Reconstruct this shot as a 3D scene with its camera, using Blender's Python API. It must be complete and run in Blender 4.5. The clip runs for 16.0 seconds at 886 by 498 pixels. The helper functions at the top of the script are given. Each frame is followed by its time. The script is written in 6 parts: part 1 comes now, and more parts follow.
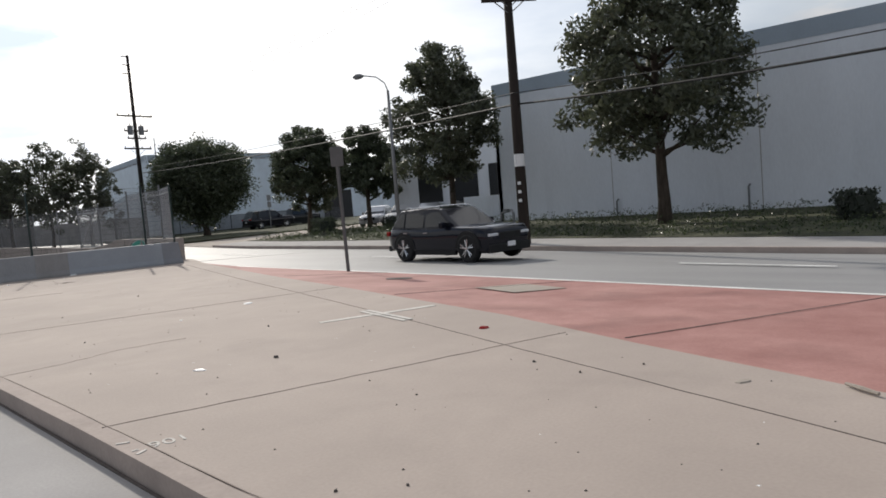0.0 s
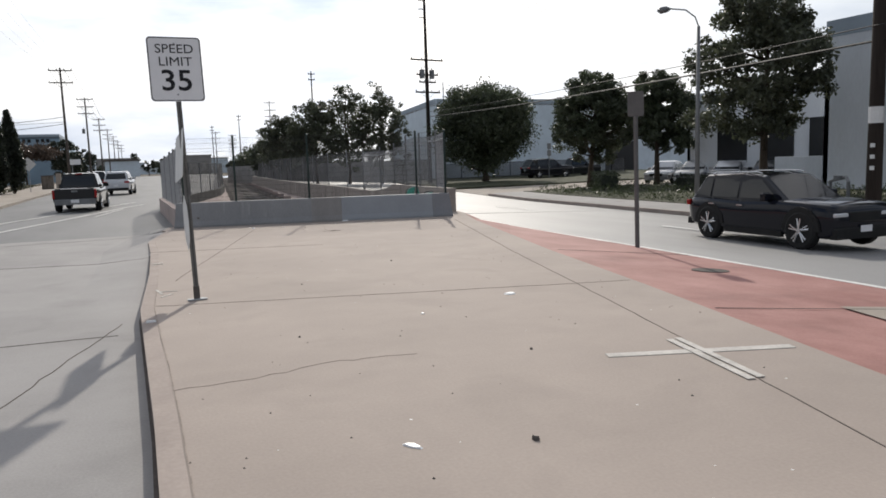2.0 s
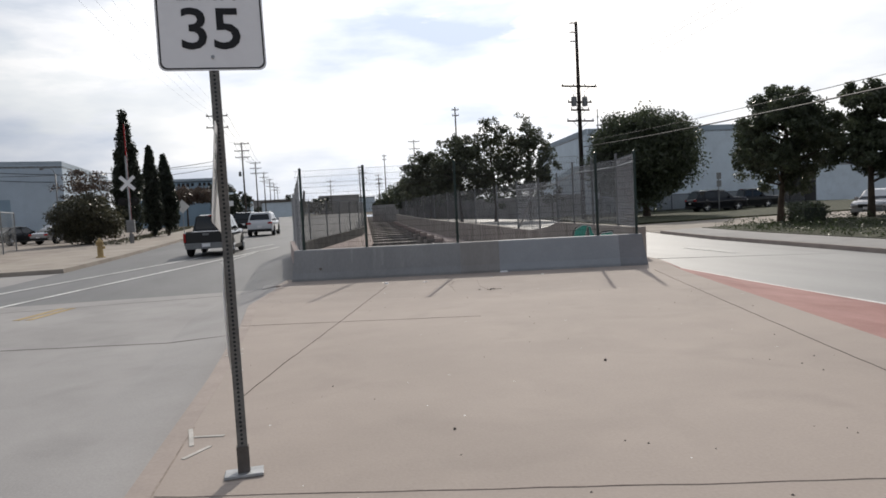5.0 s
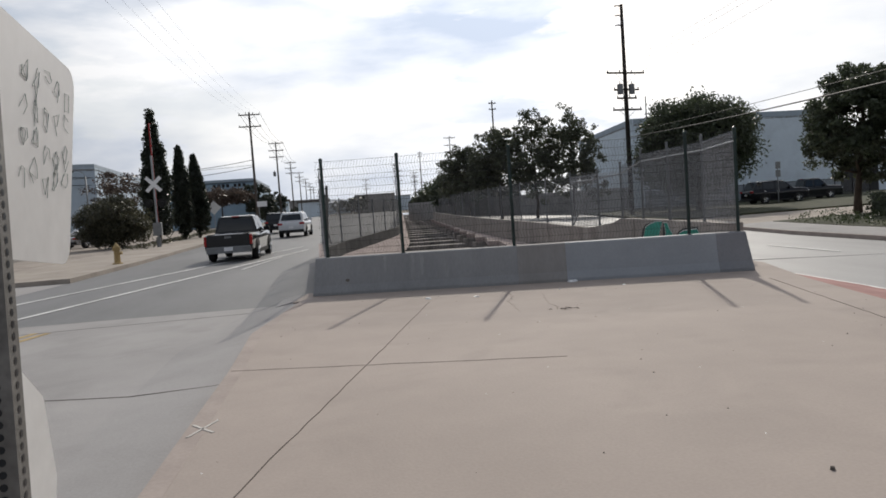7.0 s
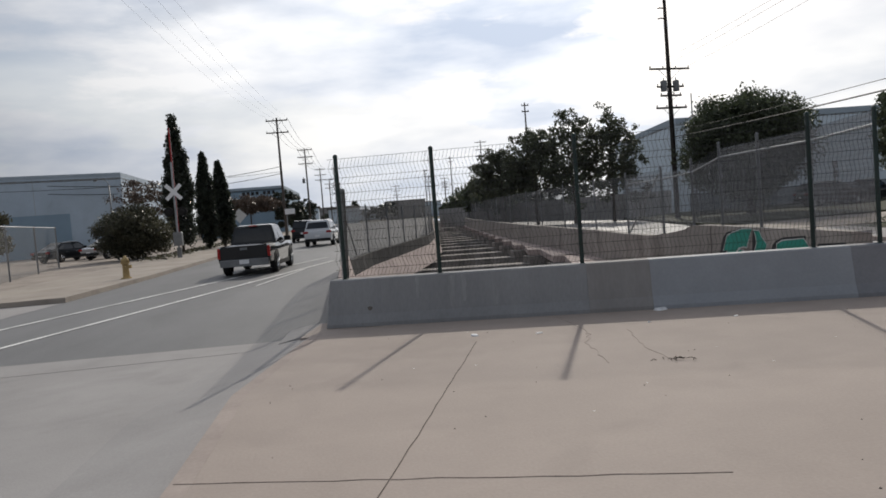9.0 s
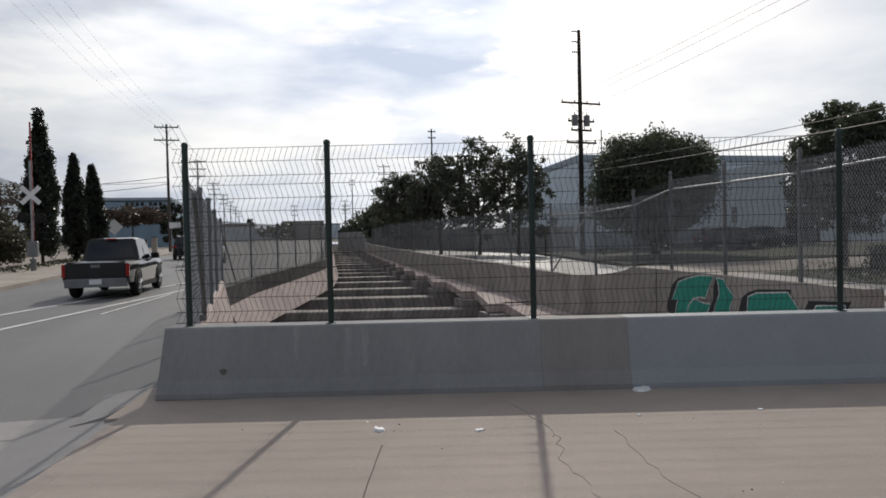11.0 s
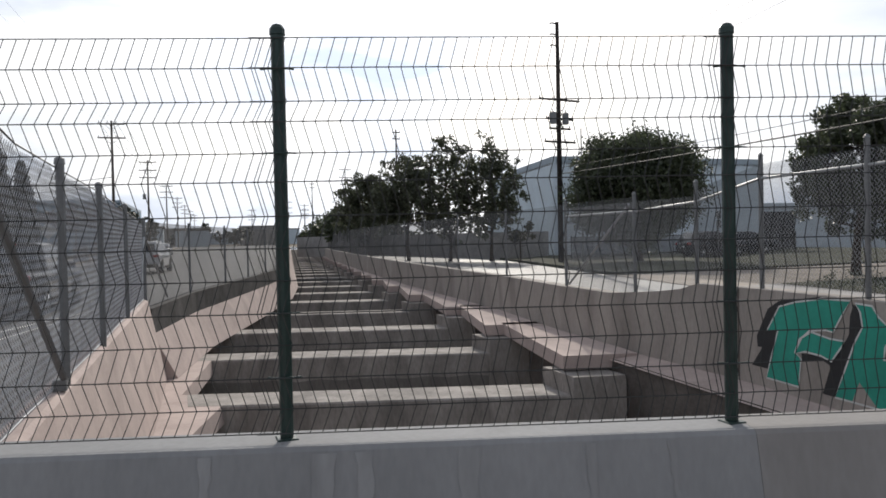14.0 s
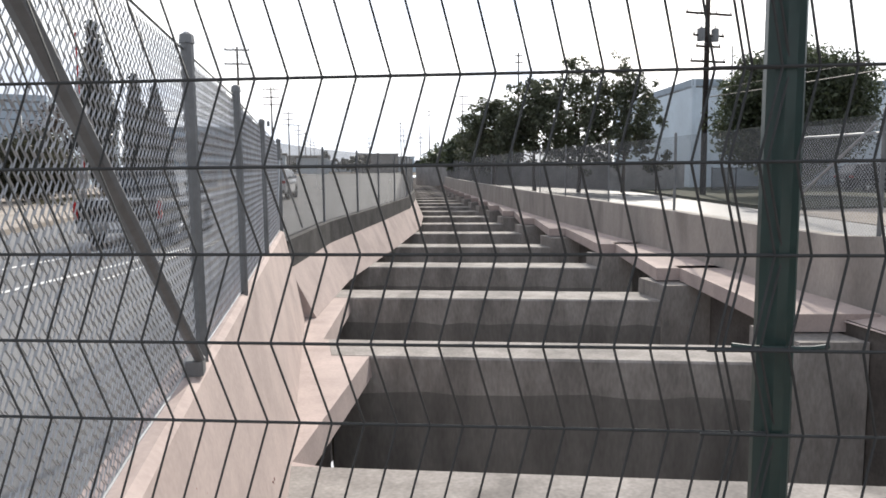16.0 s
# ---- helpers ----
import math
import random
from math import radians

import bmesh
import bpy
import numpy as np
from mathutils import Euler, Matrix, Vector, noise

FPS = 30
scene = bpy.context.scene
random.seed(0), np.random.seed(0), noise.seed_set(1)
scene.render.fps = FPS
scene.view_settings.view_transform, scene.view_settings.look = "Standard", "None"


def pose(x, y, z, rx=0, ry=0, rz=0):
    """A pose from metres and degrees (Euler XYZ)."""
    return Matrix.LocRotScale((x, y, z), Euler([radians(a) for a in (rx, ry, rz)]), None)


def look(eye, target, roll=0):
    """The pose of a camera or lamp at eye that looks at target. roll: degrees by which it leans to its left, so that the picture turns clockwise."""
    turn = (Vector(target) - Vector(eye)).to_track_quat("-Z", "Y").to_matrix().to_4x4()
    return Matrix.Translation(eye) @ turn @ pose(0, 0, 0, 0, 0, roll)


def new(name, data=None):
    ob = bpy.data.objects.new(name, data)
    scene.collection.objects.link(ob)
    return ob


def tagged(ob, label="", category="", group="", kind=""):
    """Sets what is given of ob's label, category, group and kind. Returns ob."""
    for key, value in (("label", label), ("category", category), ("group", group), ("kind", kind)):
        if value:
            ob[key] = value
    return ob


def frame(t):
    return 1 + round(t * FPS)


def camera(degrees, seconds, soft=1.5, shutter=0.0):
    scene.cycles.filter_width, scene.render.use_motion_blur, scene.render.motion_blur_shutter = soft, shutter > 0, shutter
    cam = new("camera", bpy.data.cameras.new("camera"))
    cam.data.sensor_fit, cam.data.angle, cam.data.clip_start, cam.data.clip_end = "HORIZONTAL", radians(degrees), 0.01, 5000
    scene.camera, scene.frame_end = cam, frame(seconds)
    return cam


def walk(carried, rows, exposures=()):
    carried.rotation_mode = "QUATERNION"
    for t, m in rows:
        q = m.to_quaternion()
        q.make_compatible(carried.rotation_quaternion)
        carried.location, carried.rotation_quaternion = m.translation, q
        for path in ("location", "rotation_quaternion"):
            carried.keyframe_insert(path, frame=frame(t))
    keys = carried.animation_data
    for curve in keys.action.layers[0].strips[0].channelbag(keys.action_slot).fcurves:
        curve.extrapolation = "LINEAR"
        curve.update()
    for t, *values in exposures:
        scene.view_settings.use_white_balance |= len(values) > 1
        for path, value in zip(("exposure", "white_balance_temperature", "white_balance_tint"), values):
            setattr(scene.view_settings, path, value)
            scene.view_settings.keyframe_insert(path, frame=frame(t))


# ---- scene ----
cam = camera(62.6, 16.0, soft=1.7)
PATH = [
    (0, (-0.556, 2.347, 1.37), (0.89, 3.721, 1.226), -4.7),
    (0.5, (-0.14, 2.891, 1.338), (1.268, 4.302, 1.168), -4.7),
    (1, (0.341, 3.575, 1.335), (1.645, 5.08, 1.153), -4.3),
    (1.5, (0.782, 4.191, 1.379), (1.971, 5.788, 1.187), -3.7),
    (2, (1.107, 4.826, 1.554), (1.944, 6.627, 1.314), -1.9),
    (2.5, (1.331, 5.503, 1.588), (2.198, 7.291, 1.358), -3.1),
    (3, (1.536, 6.277, 1.575), (2.374, 8.072, 1.299), -2.9),
    (3.5, (1.668, 7.125, 1.576), (2.271, 9.016, 1.324), -5.8),
    (4, (1.854, 7.896, 1.558), (2.401, 9.808, 1.349), -4.9),
    (4.2, (1.937, 8.2, 1.546), (2.449, 10.126, 1.379), -5.0),
    (6.3, (2.53, 11.494, 1.481), (3.031, 13.427, 1.373), -1.4),
    (6.5, (2.549, 11.687, 1.488), (3.035, 13.624, 1.368), -2.3),
    (7, (2.65, 12.419, 1.485), (3.032, 14.378, 1.359), -4.0),
    (7.5, (2.765, 13.143, 1.486), (3.123, 15.106, 1.349), -2.7),
    (8, (2.81, 13.841, 1.5), (3.094, 15.818, 1.399), -4.1),
    (8.2, (2.846, 14.09, 1.501), (3.129, 16.066, 1.388), -4.3),
    (10.5, (3.27, 17.43, 1.544), (3.735, 19.374, 1.483), -2.9),
    (11, (3.448, 18.185, 1.508), (4.025, 20.099, 1.461), -1.3),
    (11.5, (3.506, 18.871, 1.532), (4.082, 20.786, 1.495), -0.7),
    (12, (3.676, 19.532, 1.524), (4.204, 21.461, 1.515), -1.3),
    (12.5, (3.79, 20.181, 1.51), (4.315, 22.111, 1.536), -1.0),
    (13, (3.915, 20.813, 1.5), (4.538, 22.713, 1.512), -1.3),
    (13.5, (3.972, 21.477, 1.507), (4.611, 23.372, 1.518), -0.8),
    (14, (4.015, 22.092, 1.507), (4.696, 23.972, 1.472), -1.2),
    (14.5, (3.995, 22.716, 1.535), (4.599, 24.623, 1.507), -0.6),
    (15, (3.948, 23.311, 1.501), (4.475, 25.235, 1.364), -2.2),
    (15.5, (3.916, 23.812, 1.485), (4.447, 25.73, 1.289), -1.3),
    (16, (3.722, 24.282, 1.467), (4.103, 26.233, 1.244), -0.6),
]
walk(cam, [(t, look(eye, target, roll)) for t, eye, target, roll in PATH],
     [(0, 0.32), (1.5, 0.28), (3.5, 0.21), (7, 0.05), (10.5, -0.1), (12.5, 0.05), (13.5, 0.22), (14.5, 0.46), (15, 0.52), (15.5, 1.02), (16, 1.04)])

# ---- world and sun ----
SUN_AZ, SUN_EL = radians(22.6), radians(31.6)
sun_dir = Vector((math.sin(SUN_AZ) * math.cos(SUN_EL), math.cos(SUN_AZ) * math.cos(SUN_EL), math.sin(SUN_EL)))
world = bpy.data.worlds.new("sky")
scene.world = world
world.use_nodes = True
wn, wl = world.node_tree.nodes, world.node_tree.links
wn.clear()
w_out, w_bg = wn.new("ShaderNodeOutputWorld"), wn.new("ShaderNodeBackground")
w_sky = wn.new("ShaderNodeTexSky")
w_sky.sky_type, w_sky.sun_disc, w_sky.sun_elevation, w_sky.sun_rotation = "NISHITA", False, SUN_EL, SUN_AZ
w_sky.dust_density, w_sky.air_density = 2.0, 1.0
w_co, w_map = wn.new("ShaderNodeTexCoord"), wn.new("ShaderNodeMapping")
w_map.inputs["Scale"].default_value = (1.6, 1.6, 5.5)
w_noise, w_ramp = wn.new("ShaderNodeTexNoise"), wn.new("ShaderNodeValToRGB")
w_noise.inputs["Scale"].default_value, w_noise.inputs["Detail"].default_value = 1.5, 9.0
w_noise.inputs["Roughness"].default_value = 0.56
w_ramp.color_ramp.elements[0].position, w_ramp.color_ramp.elements[1].position = 0.41, 0.53
w_noise2, w_ramp2 = wn.new("ShaderNodeTexNoise"), wn.new("ShaderNodeValToRGB")
w_noise2.inputs["Scale"].default_value, w_noise2.inputs["Detail"].default_value = 2.2, 7.0
w_ramp2.color_ramp.elements[0].position, w_ramp2.color_ramp.elements[1].position = 0.36, 0.62
w_ramp2.color_ramp.elements[0].color, w_ramp2.color_ramp.elements[1].color = (4.8, 5.4, 6.5, 1), (9.2, 9.2, 9.3, 1)
# clouds brighten towards the sun
w_dot, w_glow = wn.new("ShaderNodeVectorMath"), wn.new("ShaderNodeMapRange")
w_dot.operation = "DOT_PRODUCT"
w_dot.inputs[1].default_value = sun_dir
w_glow.inputs[1].default_value, w_glow.inputs[2].default_value = 0.62, 1.0
w_glow.inputs[3].default_value, w_glow.inputs[4].default_value = 0.70, 1.85
w_mul, w_mix = wn.new("ShaderNodeMix"), wn.new("ShaderNodeMix")
w_mul.data_type, w_mul.blend_type, w_mix.data_type = "RGBA", "MULTIPLY", "RGBA"
w_mul.inputs[0].default_value = 1.0
wl.new(w_co.outputs["Generated"], w_map.inputs[0])
wl.new(w_map.outputs[0], w_noise.inputs["Vector"])
wl.new(w_map.outputs[0], w_noise2.inputs["Vector"])
wl.new(w_noise.outputs[0], w_ramp.inputs[0])
wl.new(w_noise2.outputs[0], w_ramp2.inputs[0])
wl.new(w_co.outputs["Generated"], w_dot.inputs[0])
wl.new(w_dot.outputs["Value"], w_glow.inputs[0])
wl.new(w_ramp2.outputs[0], w_mul.inputs[6])
wl.new(w_glow.outputs[0], w_mul.inputs[7])
# haze closes the cloud near the horizon
w_sep, w_haze, w_max = wn.new("ShaderNodeSeparateXYZ"), wn.new("ShaderNodeMapRange"), wn.new("ShaderNodeMath")
w_haze.inputs[1].default_value, w_haze.inputs[2].default_value, w_haze.inputs[3].default_value, w_haze.inputs[4].default_value = 0.06, 0.34, 1.0, 0.0
w_max.operation = "MAXIMUM"
wl.new(w_co.outputs["Generated"], w_sep.inputs[0])
wl.new(w_sep.outputs[2], w_haze.inputs[0])
wl.new(w_haze.outputs[0], w_max.inputs[0])
wl.new(w_ramp.outputs[0], w_max.inputs[1])
wl.new(w_max.outputs[0], w_mix.inputs[0])
wl.new(w_sky.outputs[0], w_mix.inputs[6])
wl.new(w_mul.outputs[2], w_mix.inputs[7])
wl.new(w_mix.outputs[2], w_bg.inputs[0])
wl.new(w_bg.outputs[0], w_out.inputs[0])
w_bg.inputs[1].default_value = 0.085
sun = new("sun", bpy.data.lights.new("sun", "SUN"))
sun.data.energy, sun.data.angle, sun.data.color = 2.45, radians(1.0), (1.0, 0.935, 0.84)
sun.matrix_world = look((0, 0, 60), Vector((0, 0, 60)) - sun_dir)

# ---- materials ----


def mat(name, color, rough=0.8, metal=0.0, var=0.12, scale=3.0, fine=60.0, bump=0.15, tint=None, stain=0.0, spec=0.3, rand=0.0, island=0.0, stretch=(1, 1, 1)):
    """A surface with broad stains, fine grain and a little relief. var: depth of the colour's variation; rand: spread between objects; island: between pieces."""
    m = bpy.data.materials.new(name)
    m.use_nodes = True
    n, l = m.node_tree.nodes, m.node_tree.links
    b = n["Principled BSDF"]
    b.inputs["Roughness"].default_value, b.inputs["Metallic"].default_value = rough, metal
    b.inputs["Specular IOR Level"].default_value = spec
    co, mp = n.new("ShaderNodeTexCoord"), n.new("ShaderNodeMapping")
    mp.inputs["Scale"].default_value = stretch
    l.new(co.outputs["Object"], mp.inputs[0])
    big, small = n.new("ShaderNodeTexNoise"), n.new("ShaderNodeTexNoise")
    big.inputs["Scale"].default_value, big.inputs["Detail"].default_value, big.inputs["Roughness"].default_value = 1.0 / scale, 6.0, 0.65
    small.inputs["Scale"].default_value, small.inputs["Detail"].default_value = fine, 4.0
    for t in (big, small):
        l.new(mp.outputs[0], t.inputs["Vector"])
    dark = [c * (1 - 1.6 * var) for c in color]
    light = [min(1.0, c * (1 + 1.2 * var)) for c in (tint or color)]
    ramp = n.new("ShaderNodeValToRGB")
    ramp.color_ramp.elements[0].position, ramp.color_ramp.elements[1].position = 0.3, 0.72
    ramp.color_ramp.elements[0].color, ramp.color_ramp.elements[1].color = (*dark, 1), (*light, 1)
    l.new(big.outputs[0], ramp.inputs[0])
    mix = n.new("ShaderNodeMix")
    mix.data_type, mix.blend_type = "RGBA", "MULTIPLY"
    mix.inputs[0].default_value = 1.0
    g = n.new("ShaderNodeMapRange")
    g.inputs[1].default_value, g.inputs[2].default_value = 0.25, 0.75
    g.inputs[3].default_value, g.inputs[4].default_value = 1 - 0.9 * var, 1 + 0.6 * var
    l.new(small.outputs[0], g.inputs[0])
    l.new(ramp.outputs[0], mix.inputs[6])
    l.new(g.outputs[0], mix.inputs[7])
    last = mix.outputs[2]
    if stain:
        st, sr = n.new("ShaderNodeTexNoise"), n.new("ShaderNodeMapRange")
        st.inputs["Scale"].default_value, st.inputs["Detail"].default_value, st.inputs["Distortion"].default_value = 0.9, 8.0, 0.6
        l.new(mp.outputs[0], st.inputs["Vector"])
        sr.inputs[1].default_value, sr.inputs[2].default_value = 0.52, 0.70
        sr.inputs[3].default_value, sr.inputs[4].default_value = 1.0, 1 - stain
        l.new(st.outputs[0], sr.inputs[0])
        mx = n.new("ShaderNodeMix")
        mx.data_type, mx.blend_type = "RGBA", "MULTIPLY"
        mx.inputs[0].default_value = 1.0
        l.new(last, mx.inputs[6])
        l.new(sr.outputs[0], mx.inputs[7])
        last = mx.outputs[2]
    if rand or island:
        src = n.new("ShaderNodeObjectInfo").outputs["Random"] if rand else n.new("ShaderNodeNewGeometry").outputs["Random Per Island"]
        r = rand or island
        rr = n.new("ShaderNodeMapRange")
        rr.inputs[3].default_value, rr.inputs[4].default_value = 1 - r, 1 + r
        l.new(src, rr.inputs[0])
        mx = n.new("ShaderNodeMix")
        mx.data_type, mx.blend_type = "RGBA", "MULTIPLY"
        mx.inputs[0].default_value = 1.0
        l.new(last, mx.inputs[6])
        l.new(rr.outputs[0], mx.inputs[7])
        last = mx.outputs[2]
    l.new(last, b.inputs["Base Color"])
    if bump:
        bp = n.new("ShaderNodeBump")
        bp.inputs["Strength"].default_value, bp.inputs["Distance"].default_value = bump, 0.01
        l.new(small.outputs[0], bp.inputs["Height"])
        l.new(bp.outputs[0], b.inputs["Normal"])
    return m


CONC = mat("island_concrete", (0.385, 0.325, 0.285), 0.85, var=0.07, scale=2.2, fine=45, stain=0.10)
KERB = mat("kerb_concrete", (0.38, 0.32, 0.285), 0.9, var=0.09, scale=0.6, fine=30, stain=0.16)
ROADC = mat("road_concrete", (0.34, 0.325, 0.315), 0.85, var=0.09, scale=2.5, fine=50, stain=0.12)
RED = mat("red_paint", (0.35, 0.155, 0.135), 0.75, var=0.12, scale=1.2, fine=40, tint=(0.39, 0.21, 0.185), stain=0.2)
ASPH = mat("worn_asphalt", (0.17, 0.168, 0.167), 0.62, var=0.12, scale=3.0, fine=70, bump=0.4, stain=0.1, stretch=(1, 0.25, 1))
ASPHR = mat("pale_asphalt", (0.27, 0.265, 0.26), 0.6, var=0.10, scale=3.0, fine=70, bump=0.25, spec=0.5, stain=0.1, stretch=(1, 0.25, 1))
DIRT = mat("dirt", (0.14, 0.118, 0.09), 0.95, var=0.25, scale=2, fine=14, bump=0.5)
WALK = mat("sidewalk_concrete", (0.36, 0.315, 0.27), 0.9, var=0.12, scale=2, fine=40, stain=0.15)
BARR = mat("barrier_concrete", (0.275, 0.278, 0.284), 0.85, var=0.09, scale=0.7, fine=35, bump=0.1, stain=0.14, stretch=(1, 1, 0.28))
WALLT = mat("tan_wall_concrete", (0.36, 0.325, 0.295), 0.9, var=0.14, scale=0.8, fine=30, stain=0.22, stretch=(1, 1, 0.4))
POSTG = mat("dull_post_steel", (0.17, 0.165, 0.155), 0.6, metal=0.2, var=0.2, scale=0.2, fine=40, bump=0.05)
TAUPE = mat("taupe_barrier_paint", (0.262, 0.252, 0.245), 0.8, var=0.08, scale=0.5, fine=30, stretch=(1, 1, 0.2))
PATCH = mat("grey_barrier_paint", (0.305, 0.322, 0.345), 0.7, var=0.06, scale=0.8, fine=30)
PATCHD = mat("dark_grey_paint", (0.225, 0.23, 0.245), 0.75, var=0.08, scale=0.8, fine=30)
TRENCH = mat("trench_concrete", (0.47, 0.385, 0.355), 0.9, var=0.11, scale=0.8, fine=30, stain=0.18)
STRUT = mat("strut_concrete", (0.315, 0.29, 0.27), 0.9, var=0.24, scale=0.5, fine=25, stain=0.42, stretch=(1, 1, 0.35))
LOWW = mat("blackened_concrete", (0.055, 0.052, 0.052), 0.95, var=0.35, scale=0.6, fine=12, stain=0.3)
YARDC = mat("dusty_yard", (0.33, 0.285, 0.245), 0.95, var=0.14, scale=2.5, fine=20, stain=0.2)
# grime on small things; on trench walls and floor its dark tone paints shade
GRIME_SHADE = mat("grimy_shaded_concrete", (0.13, 0.115, 0.105), 0.95, var=0.25, scale=1.0, fine=20, stain=0.3)
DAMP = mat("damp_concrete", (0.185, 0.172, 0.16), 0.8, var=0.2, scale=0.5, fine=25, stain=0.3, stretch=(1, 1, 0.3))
LIME = mat("lime_streak", (0.296, 0.298, 0.302), 0.85, var=0.1, scale=0.2, fine=30, stretch=(1, 1, 0.15))
REDSP = mat("red_spray_paint", (0.42, 0.16, 0.15), 0.7, var=0.15, scale=0.1, fine=40, bump=0)
JOINT = mat("joint_filler", (0.12, 0.10, 0.09), 0.95, var=0.2, scale=0.2, fine=30)
CRACK = mat("crack", (0.35, 0.295, 0.258), 0.95, var=0.2, scale=0.2, fine=30)
WHITE = mat("road_paint", (0.74, 0.735, 0.71), 0.7, var=0.10, scale=0.5, fine=25, stain=0.3)
CHALK = mat("faded_paint", (0.57, 0.54, 0.50), 0.8, var=0.16, scale=0.3, fine=25, stain=0.3)
YELLOW = mat("faded_yellow_paint", (0.45, 0.33, 0.16), 0.8, var=0.2, scale=0.4, fine=25, stain=0.3)
GREEN = mat("green_coated_steel", (0.012, 0.035, 0.03), 0.4, metal=0.0, var=0.15, scale=0.3, fine=60, bump=0.03, spec=0.5)
WIRE = mat("dark_wire", (0.05, 0.052, 0.052), 0.5, metal=0.3, var=0.1, scale=0.3, fine=60, bump=0)
GALV = mat("galvanised_steel", (0.36, 0.37, 0.38), 0.5, metal=0.6, var=0.15, scale=0.2, fine=50, bump=0.05)
DULL = mat("dull_grey_sheet", (0.13, 0.13, 0.128), 0.7, var=0.1, scale=0.3, fine=30, bump=0.03)
GALVD = mat("dull_galvanised_wire", (0.42, 0.425, 0.435), 0.6, metal=0.2, var=0.15, scale=0.2, fine=50, bump=0)
POLEW = mat("creosoted_pole", (0.038, 0.030, 0.026), 0.9, var=0.25, scale=0.5, fine=30, bump=0.4, stretch=(1, 1, 0.1))
POLEG = mat("weathered_pole", (0.11, 0.095, 0.085), 0.9, var=0.25, scale=0.5, fine=30, bump=0.4, stretch=(1, 1, 0.1))
GREYM = mat("grey_metal", (0.20, 0.205, 0.21), 0.5, metal=0.4, var=0.12, scale=0.3, fine=30, bump=0.05)
BLACK = mat("black_rubber", (0.018, 0.018, 0.018), 0.8, var=0.15, scale=0.2, fine=40)
CABLE = mat("cable", (0.02, 0.02, 0.02), 0.7, var=0.05, bump=0)
WALLW = mat("white_tilt_up_wall", (0.72, 0.755, 0.80), 0.85, var=0.045, scale=3.5, fine=12, bump=0.08, stain=0.05, stretch=(1, 1, 0.35))
WALLB = mat("blue_grey_wall", (0.25, 0.34, 0.42), 0.85, var=0.06, scale=3, fine=12, bump=0.05)
WALLG = mat("pale_grey_wall", (0.61, 0.69, 0.76), 0.85, var=0.06, scale=3, fine=12, bump=0.05, stain=0.08)
WALLS = mat("slate_blue_wall", (0.42, 0.50, 0.58), 0.85, var=0.06, scale=3, fine=12, bump=0.05, stain=0.08)
BAND = mat("blue_grey_band", (0.34, 0.40, 0.46), 0.8, var=0.06, scale=2, fine=12, bump=0.05)
DARKW = mat("dark_opening", (0.02, 0.022, 0.025), 0.4, var=0.1, scale=1, fine=10, bump=0)
BLOCKW = mat("block_wall", (0.33, 0.32, 0.31), 0.9, var=0.15, scale=1.5, fine=10, bump=0.2, stain=0.2)
BARK = mat("bark", (0.075, 0.058, 0.045), 0.95, var=0.3, scale=0.2, fine=18, bump=0.8, stretch=(1, 1, 0.25))
BARKP = mat("pale_bark", (0.16, 0.14, 0.12), 0.95, var=0.3, scale=0.2, fine=18, bump=0.8, stretch=(1, 1, 0.25))
SIGNW = mat("white_sign_sheeting", (0.78, 0.78, 0.79), 0.4, var=0.02, scale=0.3, fine=20, bump=0, spec=0.5)
SIGNK = mat("black_sign_ink", (0.012, 0.012, 0.014), 0.5, var=0.02, bump=0)
SIGNB = mat("bare_sign_back", (0.70, 0.70, 0.69), 0.5, metal=0.15, var=0.05, scale=0.4, fine=15, bump=0.02, stain=0.06)
TEAL = mat("teal_spray_paint", (0.03, 0.30, 0.225), 0.6, var=0.1, scale=0.5, fine=20, bump=0.03)
SPRAYW = mat("white_spray_paint", (0.62, 0.63, 0.62), 0.6, var=0.08, scale=0.3, fine=20, bump=0)
SPRAYK = mat("black_spray_paint", (0.03, 0.03, 0.032), 0.6, var=0.1, scale=0.3, fine=20, bump=0)
SPRAYG = mat("grey_green_marker", (0.20, 0.25, 0.24), 0.6, var=0.1, scale=0.3, fine=20, bump=0)
GRASS = mat("grass_soil", (0.040, 0.048, 0.022), 0.95, var=0.35, scale=0.8, fine=20, bump=0.8, tint=(0.06, 0.062, 0.032))


def leafmat(name, color, tip):
    """Leaves: every leaf its own shade, a little light passing through."""
    m = bpy.data.materials.new(name)
    m.use_nodes = True
    n, l = m.node_tree.nodes, m.node_tree.links
    b = n["Principled BSDF"]
    g, r = n.new("ShaderNodeNewGeometry"), n.new("ShaderNodeValToRGB")
    r.color_ramp.elements[0].color, r.color_ramp.elements[1].color = (*[c * 0.6 for c in color], 1), (*tip, 1)
    e = r.color_ramp.elements.new(0.7)
    e.color = (*color, 1)
    l.new(g.outputs["Random Per Island"], r.inputs[0])
    l.new(r.outputs[0], b.inputs["Base Color"])
    b.inputs["Roughness"].default_value, b.inputs["Specular IOR Level"].default_value = 0.40, 0.5
    tr, mx = n.new("ShaderNodeBsdfTranslucent"), n.new("ShaderNodeMixShader")
    l.new(r.outputs[0], tr.inputs[0])
    mx.inputs[0].default_value = 0.35
    l.new(b.outputs[0], mx.inputs[1])
    l.new(tr.outputs[0], mx.inputs[2])
    l.new(mx.outputs[0], n["Material Output"].inputs[0])
    return m


